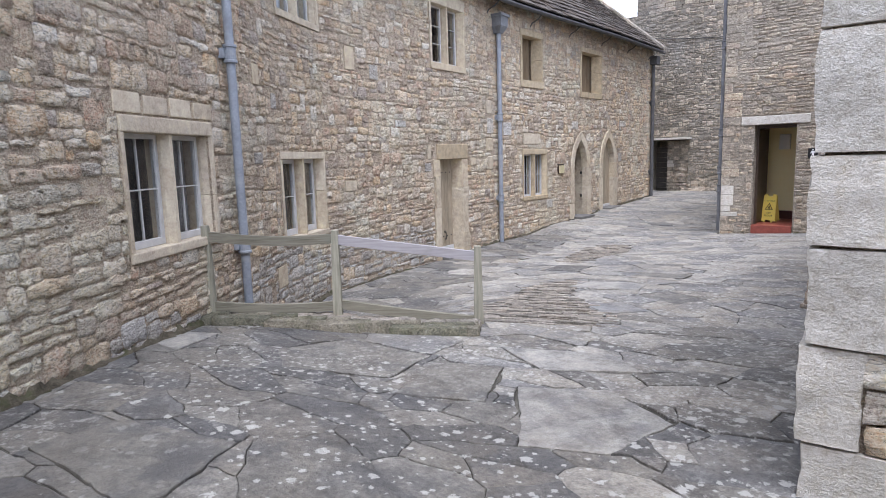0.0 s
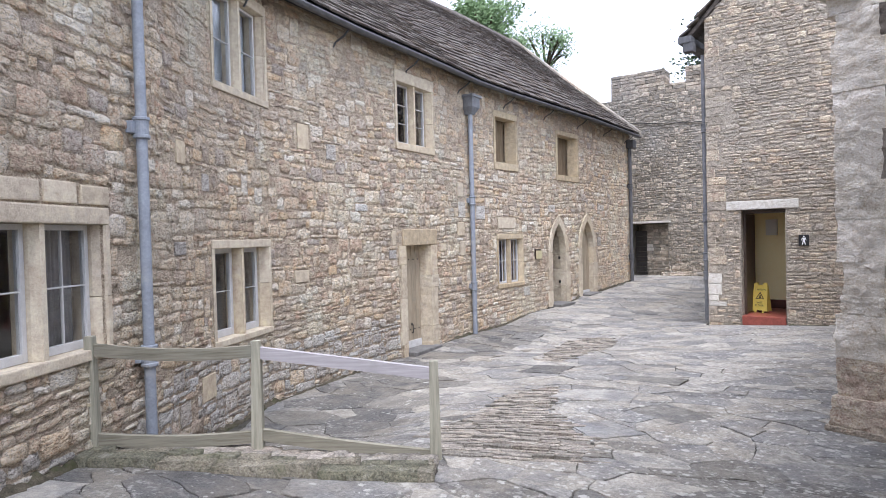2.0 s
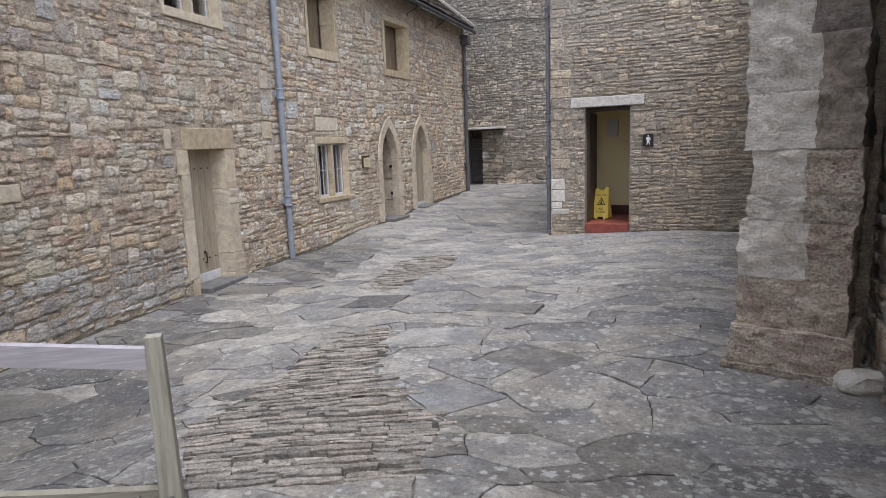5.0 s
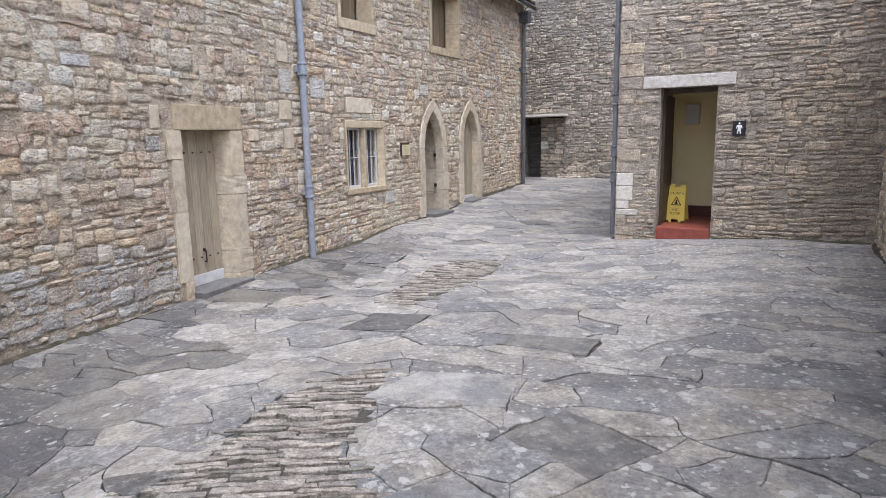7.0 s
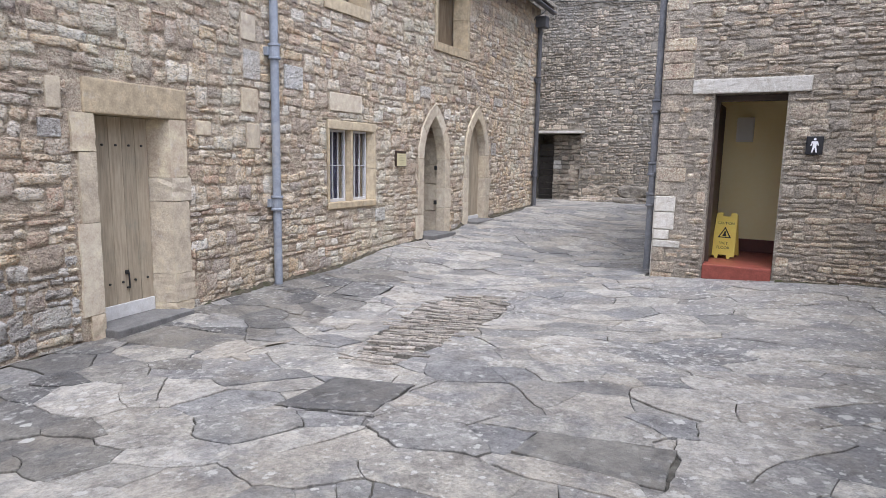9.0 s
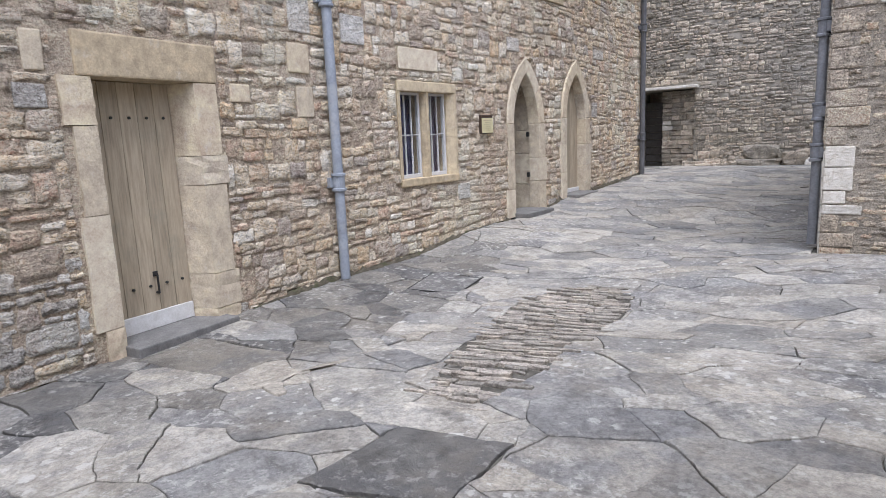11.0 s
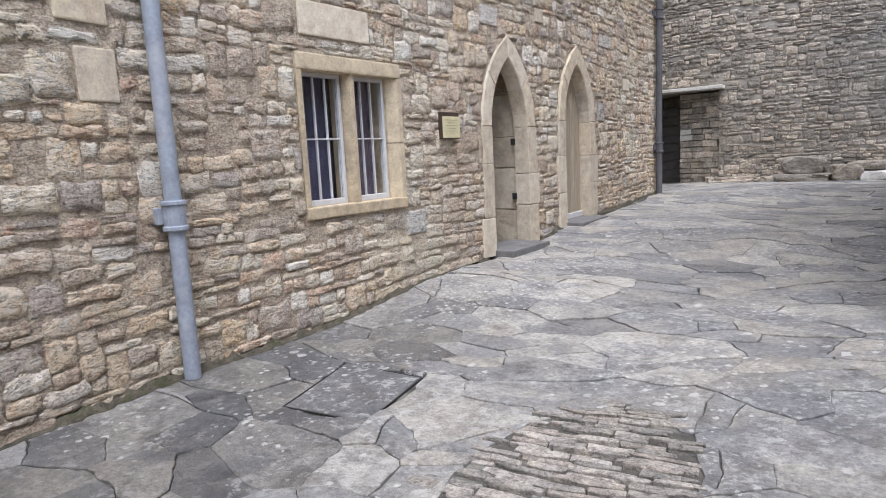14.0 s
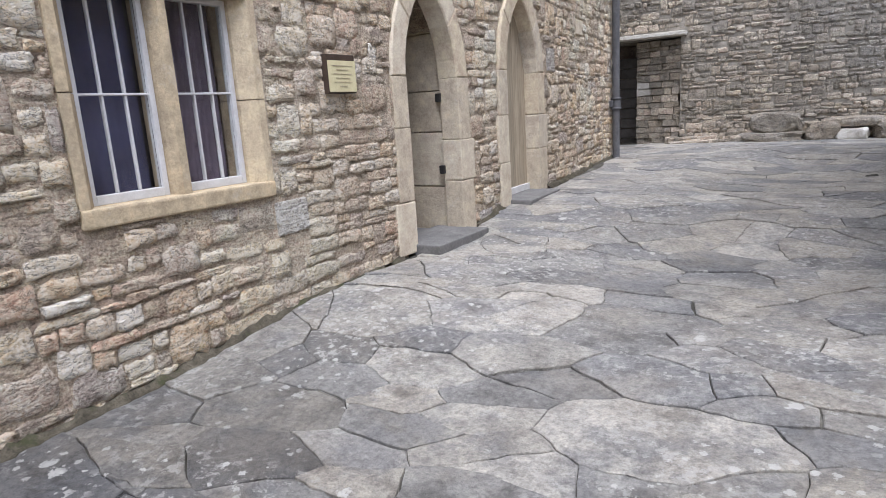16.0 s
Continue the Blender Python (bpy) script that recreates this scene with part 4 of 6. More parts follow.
def house_roof():
    n = 40
    verts, faces = [], []
    for i in range(n + 1):
        s = FAC.length * i / n
        for lift in (-0.02, -0.10):
            verts += [roof_at(s, 0, lift), roof_at(s, SLOPE, lift), FAC(s, ROOF_Z0 + lift, 2 * ROOF_D1 - ROOF_D0)]
    for i in range(n):
        a, b = i * 6, (i + 1) * 6
        faces += [(a, b, b + 1, a + 1), (a + 1, b + 1, b + 2, a + 2), (a + 3, a + 4, b + 4, b + 3), (a + 4, a + 5, b + 5, b + 4), (a, a + 3, b + 3, b), (a + 2, b + 2, b + 5, a + 5)]
    for a in (0, n * 6):
        faces += [(a, a + 1, a + 4, a + 3), (a + 1, a + 2, a + 5, a + 4)]
    roof = tagged(new("house_roof", mesh_of("house_roof", verts, faces, M_DARK)), "steep roof of dark mossy stone tiles", "roof", kind="structure")
    rnd = random.Random(5)
    verts, faces, single = [], [], []
    u, row = -0.04, 0
    while u < SLOPE - 0.05:
        gap = 0.25 - 0.11 * u / SLOPE
        s = rnd.uniform(0, 0.2)
        while s < FAC.length - 0.1:
            w = rnd.uniform(0.15, 0.36)
            w = min(w, FAC.length - s)
            th, tip = rnd.uniform(0.02, 0.038), rnd.uniform(-0.02, 0.02)
            k = len(verts)
            for x, v, l in ((s + 0.004, u + tip, 0.035), (s + w - 0.004, u + tip + rnd.uniform(-0.01, 0.01), 0.035), (s + w - 0.004, u + gap + 0.1, 0.0), (s + 0.004, u + gap + 0.1, 0.0)):
                l += rnd.uniform(-0.004, 0.008)
                verts += [roof_at(x, v, l + th), roof_at(x, v, l - 0.004)]
            faces += [(k, k + 2, k + 4, k + 6), (k, k + 1, k + 3, k + 2), (k + 2, k + 3, k + 5, k + 4), (k + 6, k + 7, k + 1, k)]
            s += w
        u += gap
        row += 1
    ob = new("roof_tiles", mesh_of("roof_tiles", verts, faces, M_TILE))
    ob.parent = roof
    tagged(ob, kind="stuff")
    # ridge stones
    s = 0.1
    while s < FAC.length - 0.3:
        w = rnd.uniform(0.4, 0.55)
        bm = bmesh.new()
        q = [(s, -0.16), (s + w, -0.16), (s, 0.0), (s + w, 0.0), (s, 0.16), (s + w, 0.16)]
        top = [roof_at(q[0][0], SLOPE - 0.2, 0.09), roof_at(q[1][0], SLOPE - 0.2, 0.09), FAC(s, ROOF_Z1 + 0.14, ROOF_D1), FAC(s + w, ROOF_Z1 + 0.14, ROOF_D1), FAC(s, ROOF_Z1 - 0.08, ROOF_D1 - 0.22), FAC(s + w, ROOF_Z1 - 0.08, ROOF_D1 - 0.22)]
        v = [bm.verts.new(p) for p in top] + [bm.verts.new(p - Vector((0, 0, 0.05))) for p in top]
        for f in ((0, 1, 3, 2), (2, 3, 5, 4), (0, 6, 7, 1), (4, 5, 11, 10), (0, 2, 8, 6), (2, 4, 10, 8), (1, 7, 9, 3), (3, 9, 11, 5)):
            bm.faces.new([v[i] for i in f])
        part("ridge_stone", bm, M_TILE, roof)
        s += w + 0.006
    return roof


roof = house_roof()
# coping on the far gable
L = FAC.length
u = -0.1
while u < SLOPE:
    w = 0.62
    bm = bmesh.new()
    pts = [roof_at(L - 0.12, u, 0.0), roof_at(L + 0.22, u, 0.0), roof_at(L + 0.22, u + w - 0.01, 0.0), roof_at(L - 0.12, u + w - 0.01, 0.0)]
    v = [bm.verts.new(p + Vector((0, 0, 0.16))) for p in pts] + [bm.verts.new(p - Vector((0, 0, 0.05))) for p in pts]
    bm.faces.new(v[:4]), bm.faces.new(v[4:][::-1])
    for i in range(4):
        bm.faces.new((v[i], v[(i + 1) % 4], v[4 + (i + 1) % 4], v[4 + i]))
    bmesh.ops.bevel(bm, geom=list(bm.edges), offset=0.015, segments=1, affect="EDGES")
    part("coping_stone", bm, M_GREYWALL, roof, "grey gable coping stone")
    u += w
# the gable wall and the back wall of the house
bm = bmesh.new()
for s in (0.02, L - 0.02):
    ring = [FAC(s, -0.5, -0.5), FAC(s, EAVE - 0.1, -0.5), FAC(s, ROOF_Z1 - 0.1, ROOF_D1), FAC(s, EAVE - 0.1, 2 * ROOF_D1), FAC(s, -0.5, 2 * ROOF_D1)]
    f = [bm.verts.new(p) for p in ring]
    g = [bm.verts.new(p + (FAC(s + 0.1) - FAC(s)).normalized() * (0.4 if s < 1 else -0.4)) for p in ring]
    bm.faces.new(f), bm.faces.new(g[::-1])
    for i in range(5):
        bm.faces.new((f[i], f[(i + 1) % 5], g[(i + 1) % 5], g[i]))
tagged(part("wall_gable", bm, M_GREYWALL, None, "rubble gable end of the house"), category="wall", kind="structure")

# gutter: a dark half-round trough under the eave, on brackets
gut = thing("gutter", Matrix.Identity(4), "dark half-round iron gutter under the house eaves", "gutter")
bm = bmesh.new()
prev = None
for i in range(61):
    s = 0.3 + (FAC.length - 0.2) * i / 60
    ring = []
    for k in range(9):
        a = math.pi + math.pi * k / 8
        ring.append(bm.verts.new(FAC(s, 5.27 + 0.065 * math.sin(a), 0.32 + 0.065 * math.cos(a))))
    for k in range(8, -1, -1):
        a = math.pi + math.pi * k / 8
        ring.append(bm.verts.new(FAC(s, 5.27 + 0.055 * math.sin(a), 0.32 + 0.055 * math.cos(a))))
    if prev:
        for k in range(18):
            f = bm.faces.new((prev[k], prev[(k + 1) % 18], ring[(k + 1) % 18], ring[k]))
            f.smooth = True
    prev = ring
part("trough", bm, M_LEAD, gut)
s = 0.8
while s < FAC.length:
    bm = bmesh.new()
    pts = [(0.0, 4.98), (0.05, 5.06), (0.2, 5.12), (0.3, 5.2)]
    for a, b in zip(pts, pts[1:]):
        tube(bm, FAC(s, a[1], a[0]), FAC(s, b[1], b[0]), 0.014, 6)
    part("bracket", bm, M_LEAD, gut)
    s += 1.9


# ---- the building with the open washroom door ----
WC = Path([(4.01, 17.70), (7.46, 17.76)])
wc_top = lambda s: min(6.32 + s * 1.02, 9.85)
WCH = (0.62, 1.40, 0.20, 2.475)
wc = wall_body("wall_north", WC, -0.4, wc_top, [WCH], M_MORTARG, 0.5, "coursed grey rubble gable wall with a doorway")
quoins = []
z = 0.1
rq = random.Random(3)
while z < 5.9:
    h = rq.uniform(0.09, 0.22)
    quoins.append((0.0, rq.uniform(0.14, 0.38), z, z + h))
    z += h + 0.008
rubble("rubble_stones", wc, WC, -0.2, wc_top, [(WCH[0] - 0.02, WCH[1] + 0.02, -0.4, 2.48), (0.35, 1.64, 2.47, 2.66)] + quoins, M_WCWALL, (0.038, 0.08), (0.08, 0.28), 0.011, 21, pick=(1.5, 3.5, 0.4, 2.3), tall=0.16)
for a, b, c, d in quoins:
    ob = boxed("quoin", M_PALE if c < 1.1 and c > 0.4 else M_WCWALL, wc, a + 0.003, b - 0.006, -0.018, 0.3, c, d, 0.012, 0.004)
    ob.matrix_basis = WC.local(0.0)
wcd = thing("door_4", WC.local(1.01), "open doorway with pale stone lintel and red tiled step", "doorway", kind="structure")
boxed("lintel", M_PALE, wcd, -0.65, 0.62, -0.03, 0.4, 2.475, 2.65, 0.012, 0.003)
boxed("door_step", M_REDTILE, wcd, -0.385, 0.385, -0.03, 0.6, 0.2, 0.385, 0.01, 0.0, "red quarry tile step")
# door leaf standing open inside, and its dark frame
boxed("door_frame", M_BROWNB, wcd, -0.39, -0.345, 0.2, 0.3, 0.386, 2.47, 0.004)
boxed("door_frame", M_BROWNB, wcd, -0.345, 0.39, 0.2, 0.3, 2.40, 2.47, 0.004)
boxed("door_leaf", M_BROWNB, wcd, -0.40, -0.355, 0.31, 1.05, 0.40, 2.39, 0.004, label="dark brown door standing open inwards")
# inside: yellow walls, dark skirting, red floor, pale ceiling
bm = bmesh.new()
box(bm, 4.1, 7.2, 19.35, 19.45, 0.3, 2.9), box(bm, 4.1, 4.2, 18.22, 19.35, 0.3, 2.9), box(bm, 7.1, 7.2, 18.22, 19.35, 0.3, 2.9)
tagged(part("wall_washroom", bm, M_YELLOW, None, "plain yellow painted inside walls"), category="wall", kind="structure")
tagged(part("floor_washroom", box(bmesh.new(), 4.1, 7.2, 18.32, 19.45, 0.2, 0.372), M_REDTILE, None, "red quarry tiled floor"), category="floor", kind="structure")
tagged(part("ceiling_washroom", box(bmesh.new(), 4.1, 7.2, 18.2, 19.45, 2.9, 3.0), M_CREAM, None, "cream painted ceiling"), category="ceiling", kind="structure")
bm = box(bmesh.new(), 4.2, 7.1, 19.335, 19.348, 0.374, 0.56)
box(bm, 4.202, 4.215, 18.3, 19.33, 0.374, 0.56)
tagged(part("baseboard", bm, M_REDBROWN, None, "dark red-brown tiled skirting"), category="baseboard", kind="structure")
# dispenser on the inside wall
du = thing("wall_dispenser", pose(4.86, 19.35, 1.95), "pale cream dispenser fixed to the yellow wall", "dispenser")
boxed("casing", M_CREAM, du, -0.11, 0.11, -0.11, -0.002, 0, 0.34, 0.012)
# folding caution sign
sg = thing("caution_sign", pose(4.80, 18.55, 0.372, 0, 0, -8), "yellow folding wet-floor caution sign standing on red tiles", "caution sign")
H = 0.62
for side in (1, -1):
    bm = prism(bmesh.new(), [(-0.15, 0.03), (-0.10, 0.03), (-0.09, 0.0), (-0.06, 0.0), (-0.05, 0.05), (0.05, 0.05), (0.06, 0.0), (0.09, 0.0), (0.10, 0.03), (0.15, 0.03), (0.13, H - 0.02), (0.10, H), (0.05, H), (0.05, H - 0.05), (-0.05, H - 0.05), (-0.05, H), (-0.10, H), (-0.13, H - 0.02)], -0.012, 0.0)
    leaf = part("leaf", bm, M_SIGNYEL, sg)
    leaf.matrix_basis = pose(0, -side * 0.012 - side * 0.12, 0, -side * 11, 0, 0)
    if side == 1:
        tri = prism(bmesh.new(), [(-0.085, 0.28), (0.085, 0.28), (0.0, 0.43)], -0.0145, -0.0125)
        part("warning_triangle", tri, M_BLACK, leaf, "black warning triangle")
        part("triangle_field", prism(bmesh.new(), [(-0.06, 0.293), (0.06, 0.293), (0.0, 0.40)], -0.0165, -0.015), M_SIGNYEL, leaf)
        part("slip_mark", prism(bmesh.new(), [(-0.028, 0.303), (0.03, 0.30), (0.012, 0.34), (0.02, 0.365), (-0.004, 0.37), (-0.012, 0.33)], -0.0185, -0.017), M_BLACK, leaf)


def lettering(text, size, parent, x, z, y, mat, name="lettering"):
    cu = bpy.data.curves.new(name, "FONT")
    cu.body, cu.size, cu.align_x, cu.extrude = text, size, "CENTER", 0.0008
    ob = new(name, cu)
    me = bpy.data.meshes.new_from_object(ob)
    bpy.data.objects.remove(ob)
    me.materials.clear()
    me.materials.append(mat)
    ob = new(name, me)
    ob.parent = parent
    ob.matrix_basis = pose(x, y, z, 90, 0, 0)
    return ob


front_leaf = [o for o in sg.children if len(o.children)][0]
lettering("CAUTION", 0.048, front_leaf, 0, 0.46, -0.014, M_BLACK)
lettering("WET", 0.052, front_leaf, 0, 0.19, -0.014, M_BLACK)
lettering("FLOOR", 0.052, front_leaf, 0, 0.13, -0.014, M_BLACK)

# washroom sign on the wall
ws = thing("door_sign", WC.local(1.71, 1.76, 0.03), "small black sign with a white washroom symbol", "sign")
boxed("plate", M_BLACK, ws, -0.085, 0.085, -0.012, 0.02, 0, 0.205, 0.003)
bm = bmesh.new()
tube(bm, (0, -0.0135, 0.172), (0, -0.0125, 0.172), 0.013, 14)
prism(bm, [(-0.03, 0.15), (0.03, 0.15), (0.042, 0.10), (0.032, 0.097), (0.02, 0.13), (0.018, 0.09), (0.03, 0.022), (0.016, 0.022), (0.0, 0.08), (-0.016, 0.022), (-0.03, 0.022), (-0.018, 0.09), (-0.02, 0.13), (-0.032, 0.097), (-0.042, 0.10)], -0.0135, -0.0125)
part("symbol", bm, M_WHITEP, ws, "white symbol")

# side wall, roof edge, gutter and pipe of that building
WCS = Path([(4.01, 25.0), (4.01, 17.70)])
wcs = wall_body("wall_passage", WCS, -0.4, 6.0, [], M_MORTARG, 0.5, "grey rubble side wall of the washroom building")
rubble("rubble_stones", wcs, WCS, 0.0, 6.0, [], M_WCWALL, (0.05, 0.11), (0.12, 0.4), 0.016, 22, s1=7.1)
z = 0.1
for i in range(22):
    h = 0.27
    ob = boxed("quoin", M_PALE if i < 4 else M_WCWALL, wcs, 7.3 - (0.25, 0.4)[i % 2], 7.296, -0.016, 0.06, z, z + h - 0.008, 0.012, 0.004)
    ob.matrix_basis = WCS.local(0.0)
    z += h
wr = thing("washroom_roof", Matrix.Identity(4), "stone-tiled roof edge over the gable wall", "roof", kind="structure")
bm = bmesh.new()
v = []
for y in (17.67, 25.2):
    for x, z in ((3.66, 5.99), (7.6, 10.02), (7.6, 10.1), (3.62, 6.06)):
        v.append(bm.verts.new((x, y, z)))
for f in ((0, 1, 2, 3), (7, 6, 5, 4), (0, 4, 5, 1), (1, 5, 6, 2), (2, 6, 7, 3), (3, 7, 4, 0)):
    bm.faces.new([v[i] for i in f])
part("deck", bm, M_TILE, wr)
rt = random.Random(8)
for i in range(24):
    x, z = 3.55 + i * 0.165, 6.07 + i * 0.1667
    ob = boxed("verge_tile", M_TILE, wr, 0, 0.26, -0.03, 0.5, 0, 0.035, 0.006, 0.008)
    ob.matrix_basis = pose(x, 17.63 + rt.uniform(-0.04, 0.02), z, 0, -36 + rt.uniform(-5, 5), 0)
gb = thing("gutter_end", pose(3.70, 17.62, 5.72), "dark gutter end with square outlet under the roof edge", "gutter")
boxed("outlet_box", M_LEAD, gb, -0.07, 0.13, -0.1, 0.1, 0.02, 0.2, 0.012)
boxed("trough", M_LEAD, gb, -0.16, 0.10, -0.12, 5.0, 0.2, 0.34, 0.02)
downpipe("drain_pipe", WCS.local(7.13, 0, 0.0), 0.22, 5.7, 0.045, M_OLDLEAD, (1.15, 1.55, 2.35, 4.2), "grey iron drain pipe at the washroom corner")

# ---- boundary wall on the other side, and the broken arch respond ----
EW = Path([(7.46, 17.70), (7.45, 11.35)])
ew = wall_body("wall_east", EW, -0.4, 4.7, [], M_MORTAR, 0.6, "high rubble limestone boundary wall")
block_gap = (3.05, 3.55, 1.9, 2.35)
rubble("rubble_stones", ew, EW, -0.1, 4.68, [block_gap], M_RUBBLE, (0.055, 0.125), (0.12, 0.38), 0.018, 31, pick=(0.2, 4.5, 0.3, 2.0))
ob = boxed("dressed_block", M_PALE, ew, 3.06, 3.54, -0.018, 0.05, 1.91, 2.34, 0.012, 0.004)
ob.matrix_basis = EW.local(0.0)

pil = thing("arch_respond", pose(7.04, 10.95, 0.0, 0, 0, -14), "broken stone arch respond with weathered pale edge and dark side", "stone pillar")
rp = random.Random(17)
z = 0.1
levels = [(0.24, -0.05), (0.26, -0.02), (0.34, 0.0), (0.38, 0.0), (0.17, 0.05), (0.30, 0.06), (0.36, 0.02), (0.34, 0.02), (0.42, 0.0), (0.36, 0.01), (0.42, 0.0), (0.26, 0.03), (0.34, -0.05), (0.5, -0.07), (0.5, -0.12)]


def worn(name, parent, mat, x0, x1, y0, y1, z0, z1, seed, amount=0.02, cuts=9):
    """A weathered block: its faces pitted and its arrises rounded unevenly."""
    bm = box(bmesh.new(), x0, x1, y0, y1, z0, z1)
    bmesh.ops.subdivide_edges(bm, edges=list(bm.edges), cuts=cuts, use_grid_fill=True)
    c = Vector(((x0 + x1) / 2, (y0 + y1) / 2, (z0 + z1) / 2))
    half = Vector((x1 - x0, y1 - y0, z1 - z0)) / 2
    for v in bm.verts:
        q = v.co - c
        near = sorted((half[i] - abs(q[i])) for i in range(3))
        v.co -= q.normalized() * max(0.0, 0.006 - near[1]) * 0.4
        o = Vector((seed * 1.7, seed * 0.9, 0))
        v.co += Vector((noise.noise(v.co * 4 + o), noise.noise(v.co * 4 + o + Vector((5, 1, 8))), noise.noise(v.co * 5 + o) * 0.3)) * amount
        v.co += Vector((noise.noise(v.co * 13 + o), noise.noise(v.co * 13 - o), 0)) * amount * 0.6
        v.co += Vector((noise.noise(v.co * 31 + o), noise.noise(v.co * 31 - o), 0)) * amount * 0.35
    for f in bm.faces:
        f.smooth = True
    ob = part(name, bm, mat, parent)
    ob.data.set_sharp_from_angle(angle=radians(38))
    return ob


# Above z 1.75 the inner half of each course takes the darkest stone.
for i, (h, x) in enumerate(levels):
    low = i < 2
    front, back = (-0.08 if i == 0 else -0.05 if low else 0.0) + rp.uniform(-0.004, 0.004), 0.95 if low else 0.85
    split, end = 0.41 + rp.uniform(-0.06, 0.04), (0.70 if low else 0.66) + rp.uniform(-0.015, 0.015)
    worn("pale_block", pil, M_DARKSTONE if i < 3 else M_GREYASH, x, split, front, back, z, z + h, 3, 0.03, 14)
    worn("inner_block", pil, M_DEEPSTONE if z > 1.75 else M_DARKSTONE, split, end, front, back, z, z + h, 3, 0.03, 14)
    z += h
# the impost from which the lost arch sprang
worn("impost", pil, M_PALE, -0.10, 0.26, -0.08, 0.4, 4.12, 4.42, 71, 0.03)
worn("impost", pil, M_DEEPSTONE, -0.14, 0.30, -0.1, 0.4, 4.425, 4.56, 72, 0.03)
# wall beyond the respond, towards the gate
SW = Path([(7.9, 11.35), (7.84, 9.6), (7.87, 7.1)])
sw = wall_body("wall_gate", SW, -0.3, 5.2, [], M_MORTAR, 0.6, "rubble wall between the gate and the broken arch")
rubble("rubble_stones", sw, SW, 0.0, 5.2, [], M_RUBBLE, (0.05, 0.12), (0.09, 0.30), 0.013, 33, other=(M_RUBBLEG, lambda s, z, rnd: rnd.random() < 0.5))
bm = box(bmesh.new(), 7.5, 8.3, 11.36, 11.7, -0.3, 5.2)
tagged(part("wall_return", bm, M_MORTARG, None, "short return wall behind the broken arch"), category="wall", kind="structure")
downpipe("drain_pipe", SW.local(3.8, 0, -0.045), 0.3, 5.2, 0.05, M_LEADPIPE, (1.3, 2.75), "blue-grey iron drain pipe beside the gate")
# the gate jamb of large pale blocks
jm = thing("gate_jamb", pose(7.84, 6.44, 0.0, 0, 0, 4), "tall gate jamb of large pale limestone blocks", "stone pillar")
rj = random.Random(23)
z = 0.3
for i in range(10):
    h = (0.43, 0.44, 0.42, 0.38, 0.49, 0.5, 0.42, 0.42, 0.44, 0.42)[i]
    w = (0.9, 0.215, 1.1, 0.8, 1.2, 0.7, 1.0, 0.6, 1.1, 0.8)[i]
    worn("block", jm, M_PALE, rj.uniform(-0.025, 0.01), w - 0.004, rj.uniform(-0.01, 0.01), 0.62, z, z + h - 0.012, i + 80, 0.02)
    if i == 1:
        for k, (a, b) in enumerate(((0.0, 0.13), (0.14, 0.27), (0.285, 0.425))):
            worn("block", jm, (M_RUBBLE, M_RUBBLEG, M_RUBBLE)[k], w + 0.012, 0.62, 0.015, 0.62, z + a, z + b, k + 160, 0.03)
        worn("block", jm, M_PALE, 0.63, 1.5, 0.01, 0.62, z, z + h - 0.01, 170, 0.02)
    else:
        worn("block", jm, M_PALE, w + 0.006, 1.5, rj.uniform(0.0, 0.02), 0.62, z, z + h - 0.01, i + 120, 0.018)
    z += h
boxed("joint_filling", M_MORTAR, jm, 0.03, 1.48, 0.04, 0.60, 0.3, z - 0.02, 0.0)
# walls that close the place behind the camera
for nm, x0, x1, y0, y1 in (("wall_back", 6.3, 10.6, -0.3, 0.2), ("wall_side", 10.2, 10.7, 0.2, 7.2)):
    bm = box(bmesh.new(), x0, x1, y0, y1, -0.3, 3.4)
    tagged(part(nm, bm, M_RUBBLE, None, "plain rubble wall closing the yard behind the gate"), category="wall", kind="structure")

# loose white stone by the respond
def lump(name, m, size, mat, label, category, seed, group=""):
    bm = bmesh.new()
    bmesh.ops.create_icosphere(bm, subdivisions=3, radius=0.5)
    off = Vector((seed * 3.7, seed * 1.3, 0))
    for v in bm.verts:
        n = noise.noise(v.co * 2.2 + off) * 0.28 + noise.noise(v.co * 6 + off) * 0.07
        q = Vector([max(-0.36, min(0.36, c)) for c in v.co]) * 1.3
        v.co = Vector([c * s for c, s in zip(q * (1 + n), size)])
    me = bpy.data.meshes.new(name)
    bm.to_mesh(me)
    bm.free()
    me.materials.append(mat)
    ob = new(name, me)
    ob.matrix_world = m
    return tagged(ob, label, category, group)


lump("loose_stone", pose(7.76, 10.72, ground(7.76, 10.72) + 0.045, 0, 0, 20), (0.30, 0.19, 0.13), M_PALE, "loose white stone lying beside the broken arch", "stone", 1)

# ---- the high castle wall across the far end ----
FW = Path([(-3.6, 26.15), (-1.9, 26.35), (-1.25, 26.4), (0.1, 26.5), (3.8, 27.1), (9.5, 28.4)])
s_r = FW.s_of_y(26.5)

